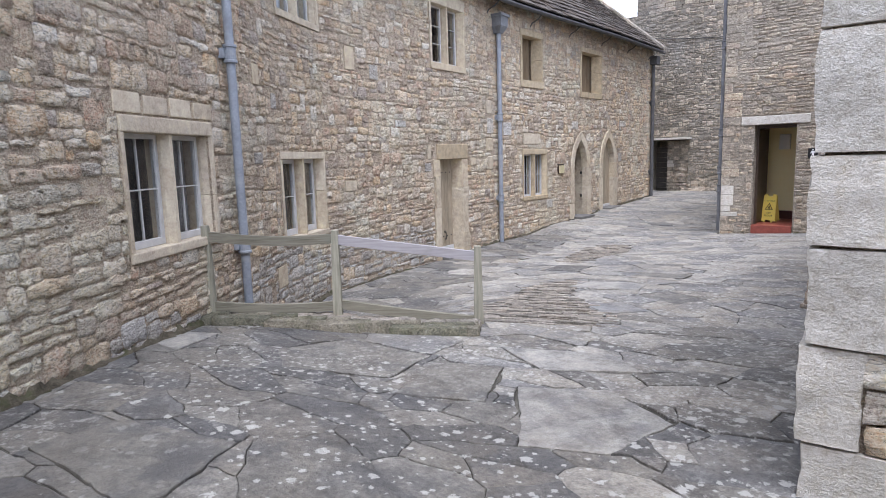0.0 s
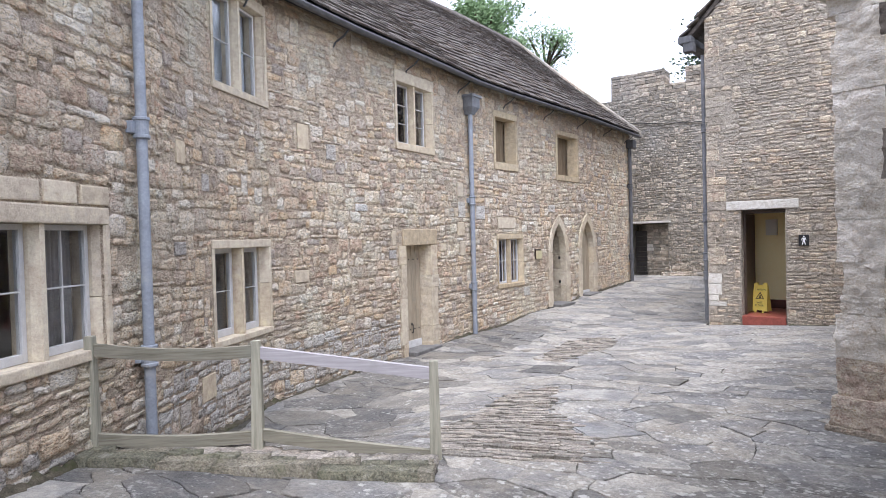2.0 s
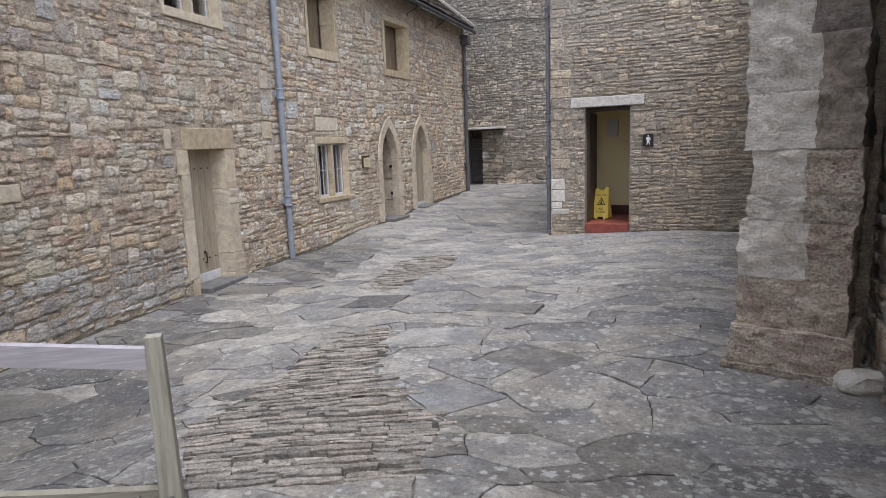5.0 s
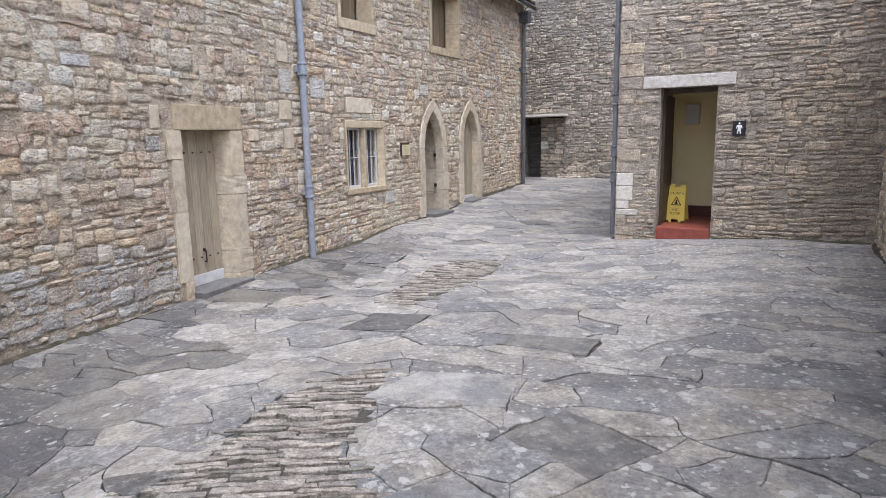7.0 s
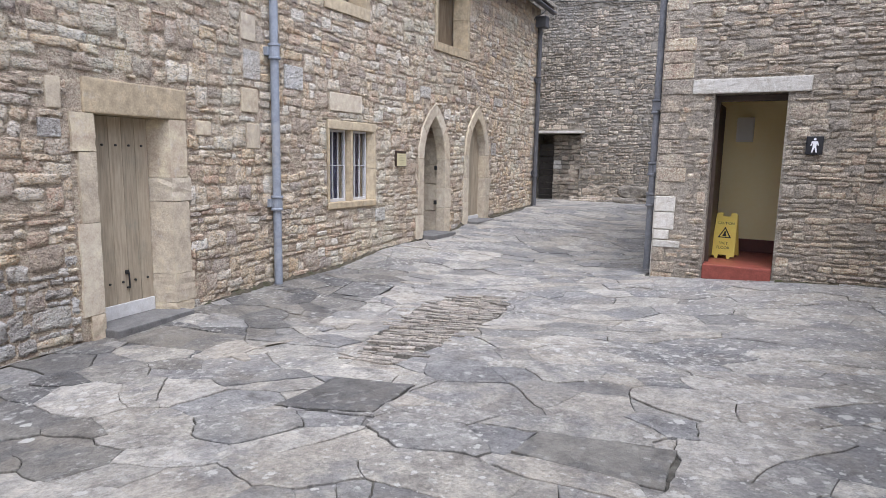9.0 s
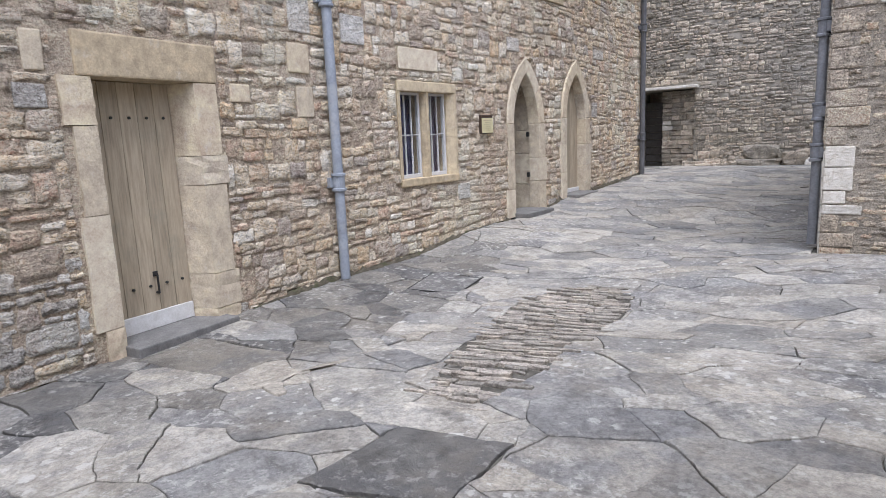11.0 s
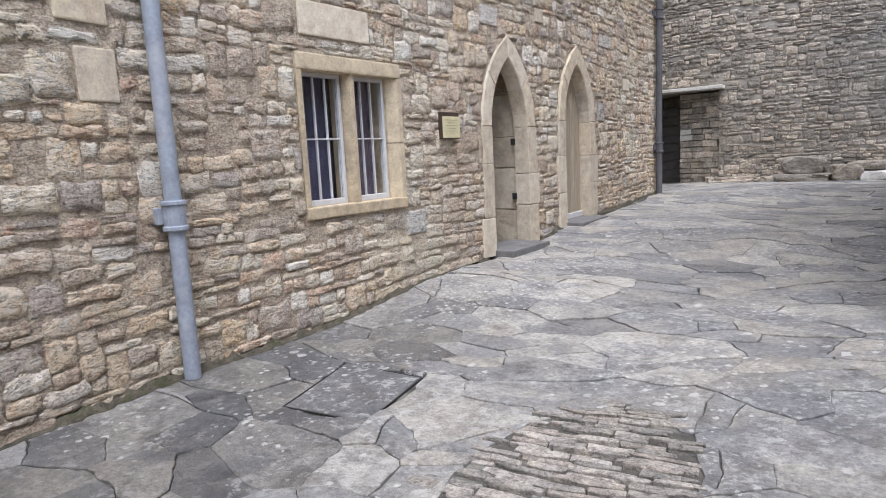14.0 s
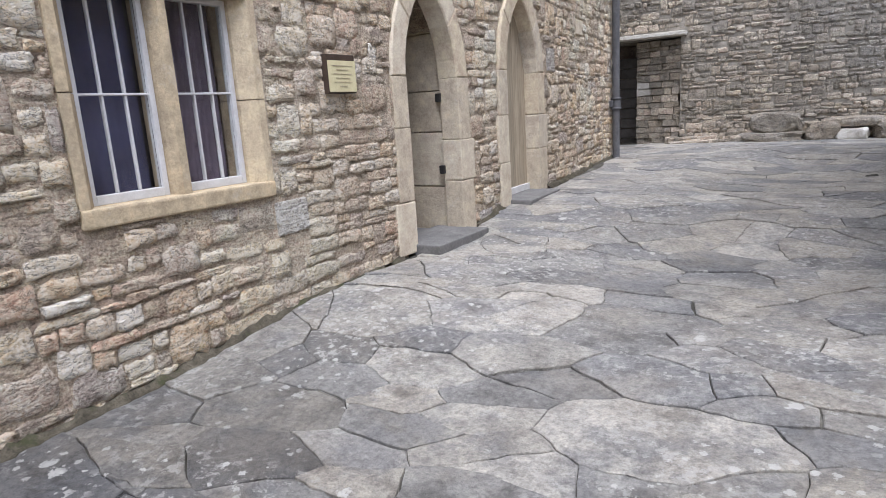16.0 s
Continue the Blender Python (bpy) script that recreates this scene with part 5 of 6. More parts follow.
hole = (s_r - 1.35, s_r, -0.4, 2.38)
fw = wall_body("wall_castle", FW, -0.4, 6.95, [hole], M_MORTARD, 1.0, "high dark grey rubble castle wall with battlements")
rubble("rubble_stones", fw, FW, 0.2, 6.95, [hole, (s_r - 1.5, s_r + 0.12, 2.3, 2.5)], M_GREYWALL, (0.04, 0.10), (0.07, 0.25), 0.017, 41, s0=1.3, tall=0.3, pick=(s_r + 0.1, s_r + 4.2, 0.5, 1.9))
for a, b, top in ((1.75, s_r - 0.02, 7.85), (s_r - 0.02, s_r + 0.66, 7.3), (s_r + 0.66, s_r + 2.6, 7.8), (s_r + 2.6, s_r + 3.3, 7.3), (s_r + 3.3, s_r + 5.4, 7.8)):
    n = max(1, int((b - a) / 0.3))
    z = 6.95
    while z < top - 0.05:
        h = min(random.uniform(0.09, 0.17), top - z)
        cuts = [a] + sorted(a + (b - a) * (i + random.uniform(-0.35, 0.35)) / n for i in range(1, n)) + [b]
        for p, q in zip(cuts, cuts[1:]):
            ob = boxed("battlement_stone", M_GREYWALL, fw, -(q - p) / 2 + 0.004, (q - p) / 2 - 0.004, random.uniform(-0.03, 0.0), 0.8, 0, h - 0.008, 0.015, 0.006)
            ob.matrix_basis = FW.local((p + q) / 2, z)
        z += h
# roofed recess with an old door at the corner, the recess shade in its wood colour
rc = thing("corner_recess", FW.local(s_r - 0.68), "dark recess under a stone slab with an old plank door", "doorway", kind="structure")
boxed("lintel_slab", M_PALE, rc, -0.85, 0.78, -0.26, 0.6, 2.39, 2.46, 0.012, 0.006, "pale projecting stone slab")
boxed("recess_back", M_GREYWALL, rc, -0.7, 0.7, 0.96, 1.3, -0.3, 2.6, 0.0)
n = 4
for i in range(9):
    boxed("plank", M_SHADEWOOD, rc, -0.70, -0.20, 0.62 + 0.004 * (i % 2), 0.68, 0.42 + i * 0.19, 0.42 + (i + 1) * 0.19 - 0.008, 0.006)
boxed("door_post", M_SHADEWOOD, rc, -0.20, -0.12, 0.50, 0.70, 0.4, 2.3, 0.008)
# the cheek of the recess, of small rubble, splayed back from the wall
z = 0.35
while z < 2.34:
    h = random.uniform(0.06, 0.14)
    x = -0.12
    while x < 0.66:
        w = min(random.uniform(0.12, 0.3), 0.68 - x)
        if w > 0.05:
            back = 0.16 - 0.13 * (x + 0.12) / 0.78 + random.uniform(-0.015, 0.015)
            boxed("jamb_stone", M_PALE if 1.35 < z < 1.6 and x < -0.1 else M_GREYWALL, rc, x, x + w - 0.008, back, 0.95, z, min(z + h, 2.36) - 0.008, 0.012, 0.008)
        x += w
    z += h
boxed("step", M_GREYWALL, rc, -0.7, -0.12, 0.3, 0.62, 0.3, 0.50, 0.015, 0.006)
# tumbled blocks at its foot
for i, (x, dx, up, sz, r) in enumerate(((1.62, 0.34, 0.0, (0.98, 0.5, 0.18), 6), (1.66, 0.3, 0.15, (0.74, 0.42, 0.36), 9), (2.3, 0.38, 0.0, (0.5, 0.4, 0.34), 22), (2.74, 0.42, 0.0, (0.44, 0.3, 0.2), -8), (2.72, 0.28, 0.2, (0.9, 0.42, 0.16), 10), (3.4, 0.34, 0.0, (0.8, 0.5, 0.3), 14), (4.3, 0.4, 0.0, (0.9, 0.45, 0.36), 6))):
    y = 26.5 + (x - 0.1) * 0.17 - dx
    lump("tumbled_block", pose(x, y, ground(x, y) + up + sz[2] * 0.36, 0, 0, r), sz, M_PALE if i == 3 else M_GREYWALL, "rough grey block lying at the castle wall", "stone", 5 + i, "tumbled blocks")
# a low broken footing along the wall
rb = random.Random(61)
foot = thing("rubble_footing", Matrix.Identity(4), "low ragged footing of flat stones along the castle wall", "footing", kind="structure")
for k in range(44):
    x = rb.uniform(-0.05, 1.35)
    y = 26.5 + (x - 0.1) * 0.17 - rb.uniform(0.02, 0.34) * (1.1 - 0.3 * x)
    w, d, h = rb.uniform(0.06, 0.17), rb.uniform(0.05, 0.12), rb.uniform(0.03, 0.06)
    ob = boxed("stone", M_GREYWALL, foot, -w, w, -d, d, -0.06, h + 0.05 * (26.5 + (x - 0.1) * 0.17 - y < 0.16), 0.012, 0.012)
    ob.matrix_basis = pose(x, y, ground(x, y), rb.uniform(-6, 6), rb.uniform(-6, 6), rb.uniform(-25, 40))
# a cable sagging across it
cab = thing("cable", Matrix.Identity(4), "thin dark cable across the castle wall", "cable")
bm = bmesh.new()
pts = [FW(1.9 + i * 0.5, 6.15 - 0.09 * i + 0.012 * i * i * 0.5, 0.06) for i in range(9)]
for a, b in zip(pts, pts[1:]):
    tube(bm, a, b, 0.012, 6)
part("wire", bm, M_IRON, cab)


# ---- fence on its kerb ----
P1, P2, P3 = (2.89, 6.38), (3.70, 7.25), (4.79, 8.08)
K0, K1 = (2.72, 5.98), (5.10, 7.68)
kerb = thing("kerb", Matrix.Identity(4), "low mossy kerb of rough stones under the fence", "kerb")
kd = (Vector(K1) - Vector(K0)).normalized()
kn = Vector((-kd.y, kd.x))
rk = random.Random(4)
length = (Vector(K1) - Vector(K0)).length
for row in range(4):
    f0 = 0.0
    while f0 < length - 0.03:
        w = min(rk.uniform(0.35, 0.8) if row == 0 else rk.uniform(0.1, 0.3), length - f0)
        d0 = (0.13, 0.10, 0.13, 0.12)[row]
        near = (0.0, 0.128, 0.226, 0.352)[row]
        c = Vector(K0) + kd * (f0 + w / 2) + kn * (near + d0 / 2)
        g = ground(*(Vector(K0) + kd * (f0 + w / 2)))
        bm = bmesh.new()
        top = (0.075, 0.07, 0.055, 0.035)[row] + rk.uniform(-0.01, 0.008)
        box(bm, -w / 2, w / 2, -d0 / 2, d0 / 2, -0.45, top, 0.0, 0.008)
        bmesh.ops.subdivide_edges(bm, edges=list(bm.edges), cuts=4, use_grid_fill=True)
        for v in bm.verts:
            q = v.co * 7
            v.co += Vector((noise.noise(q + Vector((f0, row, 0))), noise.noise(q + Vector((0, f0, 3 + row))), noise.noise(q * 1.6 + Vector((7, row, f0))) * 0.8)) * 0.02
            v.co.z = min(v.co.z, top + 0.012)
        ob = part("kerb_stone", bm, M_KERB if row < 2 else M_PITCHED, kerb)
        ob.data.polygons.foreach_set("use_smooth", [True] * len(ob.data.polygons))
        ob.matrix_basis = Matrix.Translation((c.x, c.y, g)) @ Matrix.Rotation(math.atan2(kd.y, kd.x), 4, "Z")
        f0 += w
fence = thing("fence", Matrix.Identity(4), "weathered two-rail post fence standing on a kerb", "fence")
tops = []
for (x, y), top, lean in ((P1, 1.43, 0.0), (P2, 1.34, 0.01), (P3, 1.16, 0.0)):
    b = 0.4
    yaw = math.degrees(math.atan2(P3[1] - P1[1], P3[0] - P1[0]))
    bm = bmesh.new()
    h = top - b
    box(bm, -0.045, 0.045, -0.045, 0.045, 0, h, 0.007)
    for v in bm.verts:
        if v.co.z > h - 0.02:
            v.co.x, v.co.y = v.co.x * 0.72, v.co.y * 0.72
        v.co += Vector((noise.noise(v.co * 6), noise.noise(v.co * 6 + Vector((4, 0, 0))), 0)) * 0.004
    ob = part("post", bm, M_GREYWOOD, fence)
    ob.matrix_basis = pose(x, y, b, 0, lean * 57, yaw)
for a, b, za, zb, mat, sag in ((P1, P2, 1.33, 1.26, M_RAILOLD, 0.035), (P2, P3, 1.25, 1.06, M_RAILNEW, 0.0), (P1, P2, 0.66, 0.60, M_RAILOLD, 0.03), (P2, P3, 0.62, 0.43, M_RAILOLD, 0.012)):
    va, vb = Vector((*a, za)), Vector((*b, zb))
    bm = bmesh.new()
    prev = None
    side = Vector((-(vb - va).y, (vb - va).x, 0)).normalized()
    for i in range(9):
        p = va.lerp(vb, i / 8) - Vector((0, 0, sag * math.sin(math.pi * i / 8)))
        ring = [bm.verts.new(p + side * u + Vector((0, 0, w))) for u, w in ((-0.022, -0.045), (0.022, -0.045), (0.022, 0.045), (-0.022, 0.045))]
        if prev:
            for k in range(4):
                bm.faces.new((prev[k], prev[(k + 1) % 4], ring[(k + 1) % 4], ring[k]))
        else:
            bm.faces.new(ring[::-1])
        prev = ring
    bm.faces.new(prev)
    part("rail", bm, mat, fence, "paler newer rail" if mat is M_RAILNEW else "")


def weed(x, y, z, r, n, seed):
    """A small tuft of narrow leaves growing from a crack."""
    t = thing("weed", pose(x, y, z), "small green weed growing at the foot of the wall", "plant", group="weeds")
    q = random.Random(seed)
    bm = bmesh.new()
    for _ in range(n):
        a, l = q.uniform(0, 6.28), r * q.uniform(0.5, 1.2)
        d, s = Vector((math.cos(a), math.sin(a), 0)), Vector((-math.sin(a), math.cos(a), 0))
        b = Vector((q.uniform(-r, r) * 0.6, q.uniform(-r, r) * 0.6, 0))
        v = [bm.verts.new(p) for p in (b - s * 0.003, b + s * 0.003, b + d * l * 0.5 + s * 0.012 + Vector((0, 0, l * 0.7)), b + d * l + Vector((0, 0, l * 0.6)), b + d * l * 0.5 - s * 0.012 + Vector((0, 0, l * 0.7)))]
        bm.faces.new(v)
    part("leaves", bm, M_WEED, t)
    return t


weed(2.92, 6.12, ground(2.92, 6.12) + 0.04, 0.07, 40, 1)
weed(4.3, 7.16, ground(4.3, 7.16) + 0.05, 0.03, 20, 4)
weed(7.70, 11.05, ground(7.7, 11.05), 0.09, 30, 5)


# ---- trees beyond the roofs ----
def tree(m, height, spread, mat, seed, label, leaf=0.16, n=2600):
    t = thing("tree", m, label, "tree", group="trees beyond the walls")
    r = random.Random(seed)
    bm = bmesh.new()
    tips = []

    def grow(p, d, length, rad, level):
        q = p + d * length
        tube(bm, p, q, rad, 7, rad * 0.65)
        if level == 0:
            tips.append(q)
            return
        for _ in range(3 if level > 1 else 4):
            e = (d + Vector((r.uniform(-1, 1), r.uniform(-1, 1), r.uniform(-0.25, 0.7))) * 0.75).normalized()
            grow(q, e, length * r.uniform(0.6, 0.8), rad * 0.6, level - 1)
            tips.append(q)

    grow(Vector((0, 0, 0)), Vector((0, 0, 1)), height * 0.42, height * 0.028, 3)
    part("trunk", bm, M_BARK, t)
    verts, faces = [], []
    for i in range(n):
        c = r.choice(tips) + Vector([r.gauss(0, spread) for _ in range(3)])
        a = Vector([r.uniform(-1, 1) for _ in range(3)]).normalized()
        b = a.orthogonal().normalized()
        s = leaf * r.uniform(0.6, 1.4)
        k = len(verts)
        verts += [c - b * s * 0.5, c + a * s * 0.28 + b * s * 0.1, c + b * s * 0.6, c - a * s * 0.28 + b * s * 0.1]
        faces.append((k, k + 1, k + 2, k + 3))
    ob = new("crown", mesh_of("crown", verts, faces, mat))
    ob.parent = t
    return t


tree(pose(-11.0, 33.5, 0, 0, 0, 20), 13.4, 0.5, M_LEAF, 1, "leafy green tree rising behind the house roof", 0.2, 42000)
tree(pose(-13.6, 35.5, 0, 0, 0, 80), 13.9, 0.34, M_LEAF, 2, "smaller green tree behind the gable", 0.19, 18000)
tree(pose(2.0, 42.0, 0, 0, 0, 140), 13.2, 0.7, M_YEW, 3, "dark evergreen tree behind the castle wall", 0.2, 26000)


# ---- paving ----
def clip(poly, p, n):
    """The part of a convex outline on the side of the line through p to which n points."""
    out = []
    for i in range(len(poly)):
        a, b = poly[i], poly[(i + 1) % len(poly)]
        da, db = (a - p).dot(n), (b - p).dot(n)
        if da >= 0:
            out.append(a)
        if (da >= 0) != (db >= 0):
            out.append(a.lerp(b, da / (da - db)))
    return out if len(out) > 2 else None


def area(poly):
    return abs(sum(a.x * b.y - b.x * a.y for a, b in zip(poly, poly[1:] + poly[:1]))) / 2


def centre(poly):
    return sum(poly, Vector((0, 0))) / len(poly)


def without(polys, cut):
    """The outlines with a convex outline (anticlockwise) taken out of them."""
    out = []
    for poly in polys:
        rest = poly
        for i in range(len(cut)):
            a, b = cut[i], cut[(i + 1) % len(cut)]
            rest = rest and clip(rest, a, Vector((a.y - b.y, b.x - a.x)))
        if not rest or area(rest) < 1e-4:
            out.append(poly)
            continue
        rest = poly
        for i in range(len(cut)):
            a, b = cut[i], cut[(i + 1) % len(cut)]
            n = Vector((b.y - a.y, a.x - b.x)).normalized()
            piece = clip(rest, a, n)
            if piece and area(piece) > 0.003:
                out.append(piece)
            rest = clip(rest, a, -n)
            if not rest:
                break
    return out


def warp(p):
    """The gentle drift that keeps the joints from running straight."""
    q = Vector((p.x * 0.55, p.y * 0.55, 3.1))
    r = Vector((p.x * 1.7, p.y * 1.7, 8.4))
    return Vector((noise.noise(q) * 0.18 + noise.noise(r) * 0.09, noise.noise(q + Vector((4.2, 7.7, 0))) * 0.18 + noise.noise(r + Vector((2.2, 5.7, 0))) * 0.09))


def unwarp(p):
    q = p.copy()
    for _ in range(6):
        q = p - warp(q)
    return q


def inside(p, poly):
    return all((p - u).dot(Vector((u.y - v.y, v.x - u.x))) > -1e-6 for u, v in zip(poly, poly[1:] + poly[:1]))


def crazy(yards, rnd):
    """Irregular slabs of very uneven size, a little longer across the yard than along it."""
    tilt, squash = 0.16, 1.65
    across, up = Vector((1, tilt)).normalized(), Vector((-tilt, 1)).normalized()
    seeds, grid = [], {}
    for _ in range(16000):
        p = Vector((rnd.uniform(-1.9, 10.6), rnd.uniform(0.2, 28.8)))
        if not any(inside(p, y) for y in yards):
            continue
        r = rnd.choice((0.10, 0.13, 0.16, 0.20, 0.24, 0.29, 0.36))
        q = Vector((p.dot(across), p.dot(up) * squash))
        gx, gy = int(q.x // 1), int(q.y // 1)
        near = [b for a in (-1, 0, 1) for c in (-1, 0, 1) for b in grid.get((gx + a, gy + c), ())]
        if all((q - o).length > (r + s) * 1.02 for o, s in near):
            seeds.append((q, r))
            grid.setdefault((gx, gy), []).append((q, r))
    done = []
    for q, r in seeds:
        cell = [q + Vector(c) for c in ((-1.2, -1.2), (1.2, -1.2), (1.2, 1.2), (-1.2, 1.2))]
        gx, gy = int(q.x // 1), int(q.y // 1)
        for a in range(-2, 3):
            for c in range(-2, 3):
                for o, s in grid.get((gx + a, gy + c), ()):
                    d = o - q
                    if cell and 0 < d.length < 2.4:
                        t = (d.length_squared + (r * r - s * s) * 1.5) / (2 * d.length_squared)
                        cell = clip(cell, q + d * t, -d)
        if not cell or area(cell) < 0.01:
            continue
        halves = [cell]
        if area(cell) > 0.45 and rnd.random() < 0.5:
            n = Vector((rnd.gauss(0, 1), rnd.gauss(0, 1))).normalized()
            halves = [h for h in (clip(cell, centre(cell), n), clip(cell, centre(cell), -n)) if h]
        for h in halves:
            h = [across * v.x + up * (v.y / squash) for v in h]
            if all(any(inside(v, y) for y in yards) for v in h):
                done.append(h)
                continue
            for y in yards:
                piece = h
                for u, v in zip(y, y[1:] + y[:1]):
                    piece = piece and clip(piece, u, Vector((u.y - v.y, v.x - u.x)))
                if piece:
                    done.append(piece)
    return done


def slab(poly, rnd, gap=0.005, rise=0.0, rough=0.019, thick=0.04, bend=False):
    """Points and faces of one slab: ragged edges, a worn arris, a slight tilt."""
    c = centre(poly)
    ring = []
    for a, b in zip(poly, poly[1:] + poly[:1]):
        e = b - a
        k = 1 if e.length < 0.03 else max(1, int(e.length / 0.055))
        n = Vector((-e.y, e.x)).normalized() if e.length > 1e-6 else Vector((0, 0))
        for i in range(k):
            p = a + e * i / k
            if bend:
                p = p + warp(p)
            q = Vector((p.x * 4.3, p.y * 4.3, 1.7))
            p = p + Vector((noise.noise(q), noise.noise(q + Vector((9, 4, 2))))) * rough * 1.25
            q = q * 3.7
            p = p + Vector((noise.noise(q), noise.noise(q + Vector((9, 4, 2))))) * rough * 0.8
            q = q * 2.9
            p = p + Vector((noise.noise(q), noise.noise(q + Vector((9, 4, 2))))) * rough * 0.55
            q = q * 0.093
            ring.append(p + n * gap * (0.15 + 3.2 * noise.noise(q * 0.5) ** 2 + 0.9 * abs(noise.noise(q * 0.17))))
    if bend:
        c = sum(ring, Vector((0, 0))) / len(ring)
    tx, ty, up = rnd.gauss(0, 0.0045), rnd.gauss(0, 0.0045), rise + rnd.uniform(-0.005, 0.008)
    zc = lambda p: ground(p.x, p.y) + up + (p.x - c.x) * tx + (p.y - c.y) * ty
    m = len(ring)
    verts = [(p.x, p.y, zc(p) - thick) for p in ring] + [(p.x, p.y, zc(p) - 0.0035) for p in ring]
    inner = [p + (c - p).normalized() * min(0.006, (c - p).length * 0.3) for p in ring]
    verts += [(p.x, p.y, zc(p)) for p in inner] + [(c.x, c.y, zc(c) + rnd.uniform(-0.003, 0.004))]
    faces = []
    for i in range(m):
        j = (i + 1) % m
        faces += [(i, j, m + j, m + i), (m + i, m + j, 2 * m + j, 2 * m + i), (2 * m + i, 2 * m + j, 3 * m)]
    return verts, faces


def V2(*pts):
    q = [Vector(p) for p in pts]
    s = sum(a.x * b.y - b.x * a.y for a, b in zip(q, q[1:] + q[:1]))
    return q if s > 0 else q[::-1]


paving = thing("pavement", Matrix.Identity(4), "crazy paving of worn grey stone slabs with lichen", "pavement", kind="structure")
rf = random.Random(77)
YARD = [
    V2((6.6, 0.6), (10.2, 0.6), (10.2, 6.4), (7.9, 6.4), (2.9, 6.4)),
    V2((2.9, 6.4), (8.2, 6.4), (7.95, 9.4), (0.9, 9.4)),
    V2((0.9, 9.4), (8.0, 9.4), (7.9, 11.2), (0.47, 11.2)),
    V2((0.47, 11.2), (7.5, 11.2), (7.48, 14.6), (0.02, 14.6)),
    V2((0.02, 14.6), (7.48, 14.6), (7.48, 17.72), (-0.05, 17.72)),
    V2((-0.05, 17.72), (3.95, 17.72), (3.95, 22.2), (-0.2, 22.2)),
    V2((-0.2, 22.2), (3.95, 22.2), (4.2, 27.3), (-0.3, 26.6)),
    V2((3.95, 25.2), (9.5, 25.2), (9.5, 28.4), (4.15, 27.2)),
    V2((-1.4, 24.6), (-0.29, 24.6), (-0.29, 26.6), (-1.4, 26.5)),
]
PITCHED = [
    V2((4.0, 9.9), (4.2, 8.7), (4.75, 8.2), (5.7, 8.7), (5.5, 9.35), (4.75, 9.98)), V2((4.0, 9.92), (4.75, 10.0), (4.45, 10.6), (4.3, 11.25), (3.95, 11.1), (3.78, 10.5)),
    V2((2.85, 13.0), (3.2, 13.0), (3.06, 14.9), (2.85, 15.75), (2.5, 15.95), (2.17, 15.5), (2.14, 14.9), (2.5, 13.7)),
]
SLABS = [  # blue-grey and dark slabs that stand out: outline, dark or not
    (V2((4.29, 10.66), (4.33, 11.26), (5.0, 11.5), (5.15, 10.94)), 0), (V2((5.26, 10.6), (5.46, 11.06), (6.04, 10.79), (5.82, 10.39)), 1), (V2((5.02, 9.77), (5.27, 10.14), (5.72, 9.93), (5.42, 9.48)), 0),
    (V2((6.08, 6.85), (6.59, 7.19), (7.12, 6.9), (7.02, 6.32), (6.61, 6.1)), 0), (V2((5.47, 7.5), (6.24, 7.91), (6.63, 7.64), (6.02, 7.25)), 0), (V2((0.62, 12.45), (0.66, 13.0), (1.54, 13.07), (1.61, 12.57)), 1),
    (V2((5.57, 6.2), (5.29, 6.9), (5.76, 7.12), (6.08, 6.5)), 1), (V2((4.95, 4.3), (4.95, 4.75), (5.67, 5.01), (5.98, 4.4)), 1), (V2((3.41, 5.6), (3.14, 5.95), (3.5, 6.12), (3.76, 5.62)), 0),
    (V2((4.3, 6.15), (4.35, 6.85), (5.16, 6.97), (5.33, 6.37), (4.7, 5.93)), 2), (V2((3.0, 11.98), (3.02, 12.58), (3.57, 12.7), (3.61, 12.17)), 1), (V2((4.52, 12.1), (4.57, 12.42), (5.24, 12.54), (5.26, 12.07)), 1),
]
HATCH = V2((0.95, 14.93), (0.72, 15.6), (1.3, 15.68), (1.47, 15.05))
KERBED = V2(K0, K1, tuple(Vector(K1) + kn * 0.5), tuple(Vector(K0) + kn * 0.4))

slabs = crazy(YARD, rf)
for cut in PITCHED + [s for s, _ in SLABS] + [HATCH, KERBED]:
    slabs = without(slabs, [unwarp(p) for p in cut])
slabs = [s for s in slabs if area(s) > 0.003]
slabs.sort(key=lambda q: (centre(q) - Vector((3.6, 11.0))).length * (1 if centre(q).y < 20 else 2))
joined = {False: ([], []), True: ([], [])}


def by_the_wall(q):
    """Darker slabs lie along the house, inside the gate and scattered below y 9.5."""
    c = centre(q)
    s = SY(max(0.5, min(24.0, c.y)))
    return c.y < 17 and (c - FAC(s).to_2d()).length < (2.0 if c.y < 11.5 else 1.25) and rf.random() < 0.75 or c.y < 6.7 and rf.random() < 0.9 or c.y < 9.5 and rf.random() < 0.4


for i, q in enumerate(slabs):
    vs, fs = slab(q, rf, bend=True)
    if i < 290:
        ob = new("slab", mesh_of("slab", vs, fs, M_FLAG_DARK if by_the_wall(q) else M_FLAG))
        ob.parent = paving
    else:
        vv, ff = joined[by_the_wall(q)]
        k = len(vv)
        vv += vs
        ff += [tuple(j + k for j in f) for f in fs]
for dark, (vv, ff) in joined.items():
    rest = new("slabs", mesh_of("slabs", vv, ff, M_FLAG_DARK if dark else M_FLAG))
    rest.parent = paving
    tagged(rest, kind="stuff")
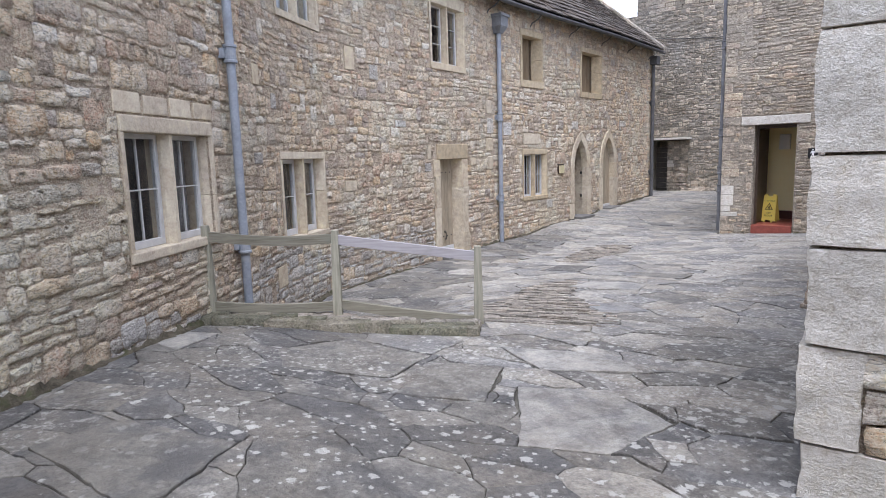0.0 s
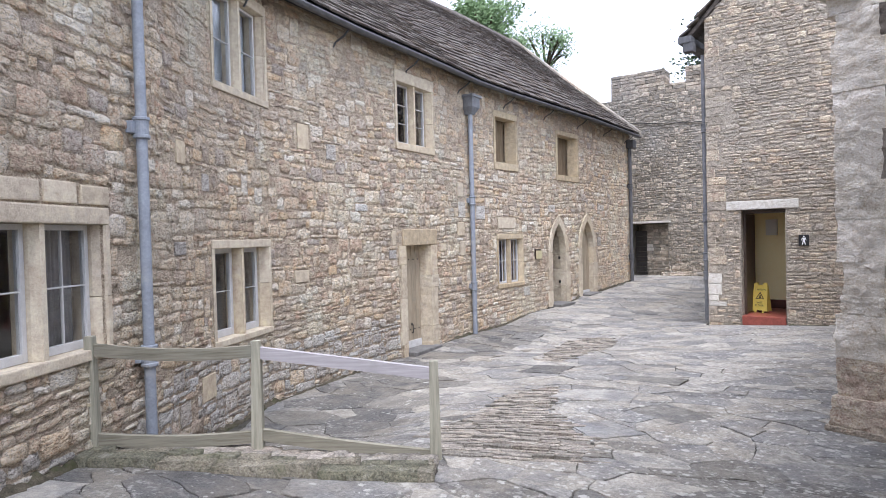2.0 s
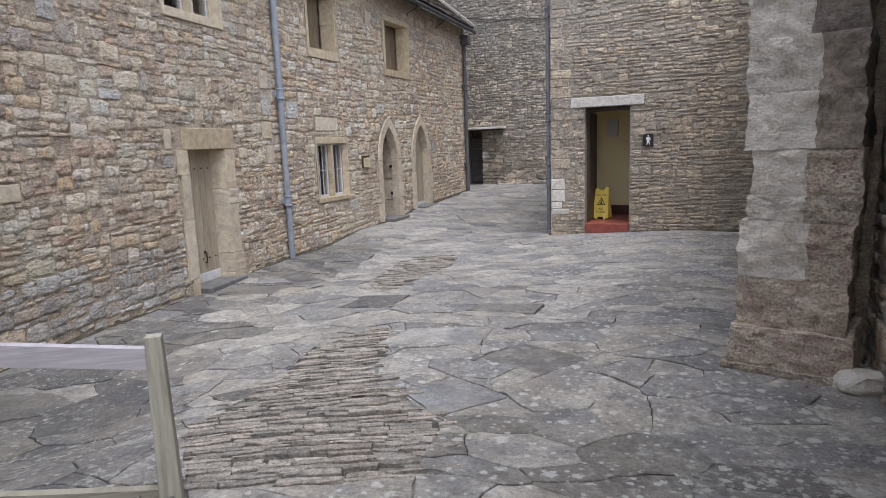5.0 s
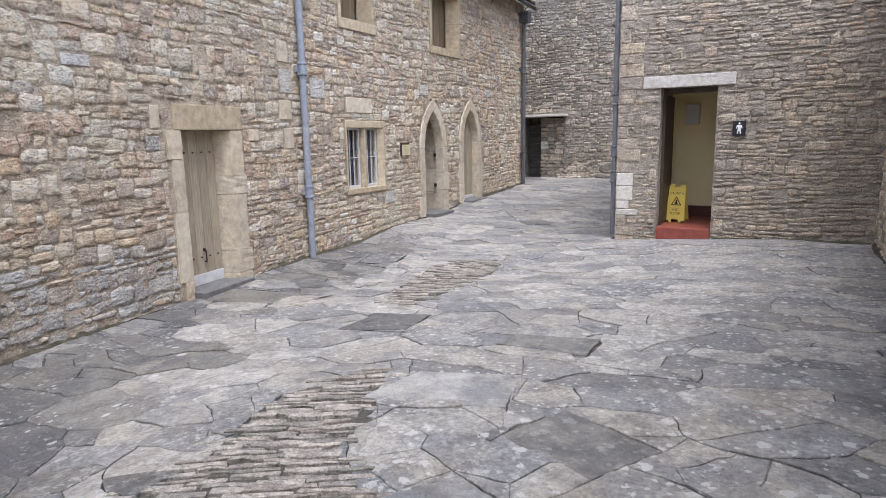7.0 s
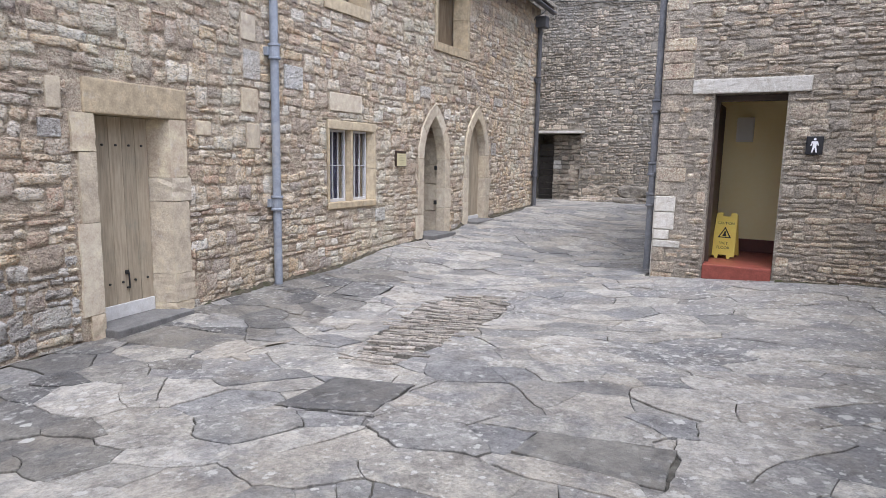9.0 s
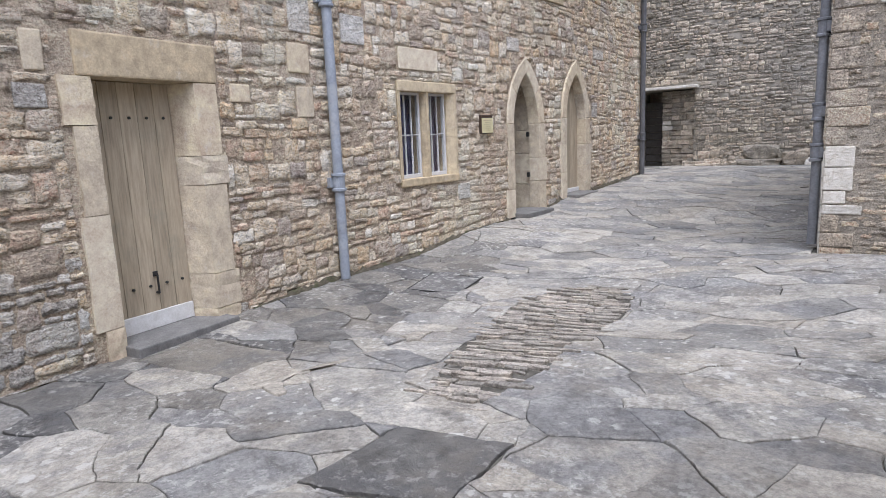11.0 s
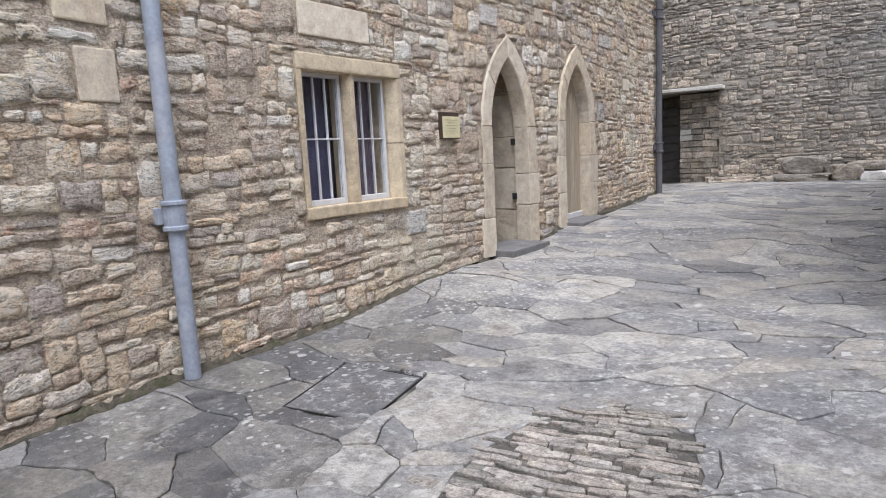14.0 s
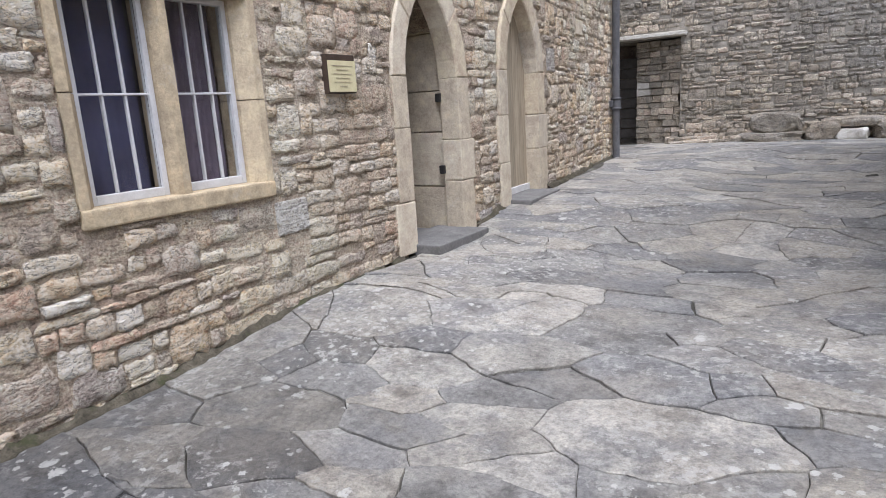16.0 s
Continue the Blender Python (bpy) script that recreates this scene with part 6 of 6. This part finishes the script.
for q, dark in SLABS:
    vs, fs = slab(q, rf, 0.007, 0.004, 0.012)
    ob = new("slab", mesh_of("slab", vs, fs, (M_BLUEFLAG, M_DARKFLAG, M_FLAG_DARK)[dark]))
    ob.parent = paving
    tagged(ob, "smooth dark grey slab" if dark else "smooth blue-grey slab")

# dark mortar repairs between the slabs
for q in (V2((1.94, 13.74), (1.96, 13.88), (2.07, 13.95), (2.09, 13.84), (2.14, 13.76), (2.08, 13.68)), V2((1.86, 12.56), (1.90, 12.70), (2.04, 13.12), (2.08, 13.11), (1.96, 12.72), (2.02, 12.60)), V2((1.95, 12.58), (1.97, 12.66), (2.04, 12.66), (2.18, 12.54), (2.15, 12.50))):
    vs, fs = slab(q, rf, 0.0, 0.012, 0.03, 0.03)
    ob = new("mortar_repair", mesh_of("mortar_repair", vs, fs, M_MORTARD, True))
    ob.parent = paving
    tagged(ob, "dark mortar patch")

# stones set on edge in a drainage strip
for n, (strip, way) in enumerate(zip(PITCHED, (Vector((0.83, 0.55)), Vector((0.86, 0.5)), Vector((0.98, 0.2))))):
    t = thing("pitched_paving", Matrix.Identity(4), "strip of thin brown stones set on edge", "paving", group="pitched strips", kind="structure")
    side = Vector((-way.y, way.x))
    c = centre(strip)
    wider = [c + (v - c) * 1.07 for v in strip]
    vs_all, fs_all, count = [], [], 0
    across = -2.2
    while across < 2.2:
        w = rf.uniform(0.03, 0.066)
        a = -1.6 + rf.uniform(0, 0.2)
        while a < 1.6:
            l = rf.uniform(0.12, 0.34)
            bend = 0.10 * math.sin(a * 1.5 + across * 0.7) + rf.uniform(-0.012, 0.012)
            p = c + way * (a + l / 2) + side * (across + bend + w / 2)
            if inside(p, wider):
                q = [c + way * (a + x) + side * (across + bend + y) for x, y in ((0.004, rf.uniform(0.0, 0.012)), (l * 0.5, rf.uniform(-0.006, 0.008)), (l - 0.004, rf.uniform(0.0, 0.014)), (l - 0.002, w - rf.uniform(0.0, 0.012)), (l * 0.5, w - rf.uniform(-0.004, 0.010)), (0.002, w - rf.uniform(0.0, 0.014)))]
                vs, fs = slab(q, rf, 0.001, rf.uniform(-0.008, 0.014), 0.016, 0.07)
                if count < 150:
                    ob = new("pitched_stone", mesh_of("pitched_stone", vs, fs, M_PITCHED))
                    ob.parent = t
                    count += 1
                else:
                    k = len(vs_all)
                    vs_all += vs
                    fs_all += [tuple(j + k for j in f) for f in fs]
            a += l
        across += w
    if vs_all:
        ob = new("pitched_stones", mesh_of("pitched_stones", vs_all, fs_all, M_PITCHED))
        ob.parent = t
        tagged(ob, kind="stuff")

# inspection cover set in the paving
hc = centre(HATCH)
hz = ground(hc.x, hc.y)
cover = thing("inspection_cover", Matrix.Identity(4), "square stone-filled inspection cover in an iron frame", "drain cover")
vs, fs = slab([hc + (p - hc) * 0.985 for p in HATCH], rf, 0.004, 0.002, 0.0)
ob = new("cover_slab", mesh_of("cover_slab", vs, fs, M_FLAG_DARK))
ob.parent = cover
bm = bmesh.new()
for a, b in zip(HATCH, HATCH[1:] + HATCH[:1]):
    tube(bm, (a.x, a.y, ground(a.x, a.y) - 0.004), (b.x, b.y, ground(b.x, b.y) - 0.006), 0.005, 6)
part("frame", bm, M_IRON, cover, "thin dark iron frame")


# moss and earth gathered in the angle between walls and paving
def moss_foot(path, s0, s1, high, seed):
    rnd = random.Random(seed)
    verts, faces = [], []
    n = int((s1 - s0) / 0.045)
    for i in range(n + 1):
        s = s0 + (s1 - s0) * i / n
        f = max(0.0, 0.4 + 0.9 * noise.noise(Vector((s * 0.9, seed, 0))) + 0.5 * noise.noise(Vector((s * 5.0, seed, 4))))
        up, out = 0.005 + high * f * rnd.uniform(0.3, 1.3), 0.01 + 0.045 * f * rnd.uniform(0.3, 1.5)
        for d, z in ((-0.01, up), (0.014, up * 0.9), (0.018 + out * 0.35, up * rnd.uniform(0.35, 0.6)), (0.018 + out, 0.008), (0.02 + out, -0.05)):
            p = path(s, 0, d)
            verts.append((p.x + rnd.uniform(-0.008, 0.008), p.y + rnd.uniform(-0.008, 0.008), ground(p.x, p.y) + z))
    for i in range(n):
        for k in range(4):
            a = i * 5 + k
            faces.append((a, a + 5, a + 6, a + 1))
    tagged(new("moss", mesh_of("moss", verts, faces, M_EARTH, True)), "dark moss and earth along the foot of a wall", "moss", kind="stuff")


for a, b in ((SY(4.2), SY(12.2)), (SY(13.65), ARCH1[0] - 0.6), (ARCH1[0] + 0.62, ARCH2[0] - 0.6), (ARCH2[0] + 0.62, FAC.length - 0.2)):
    moss_foot(FAC, a, b, 0.085, a)
moss_foot(WC, 1.45, WC.length - 0.05, 0.05, 3.3)
moss_foot(EW, 0.05, EW.length - 0.5, 0.07, 5.1)
moss_foot(FW, s_r + 1.3, s_r + 4.0, 0.12, 7.7)

lay_single_stones()
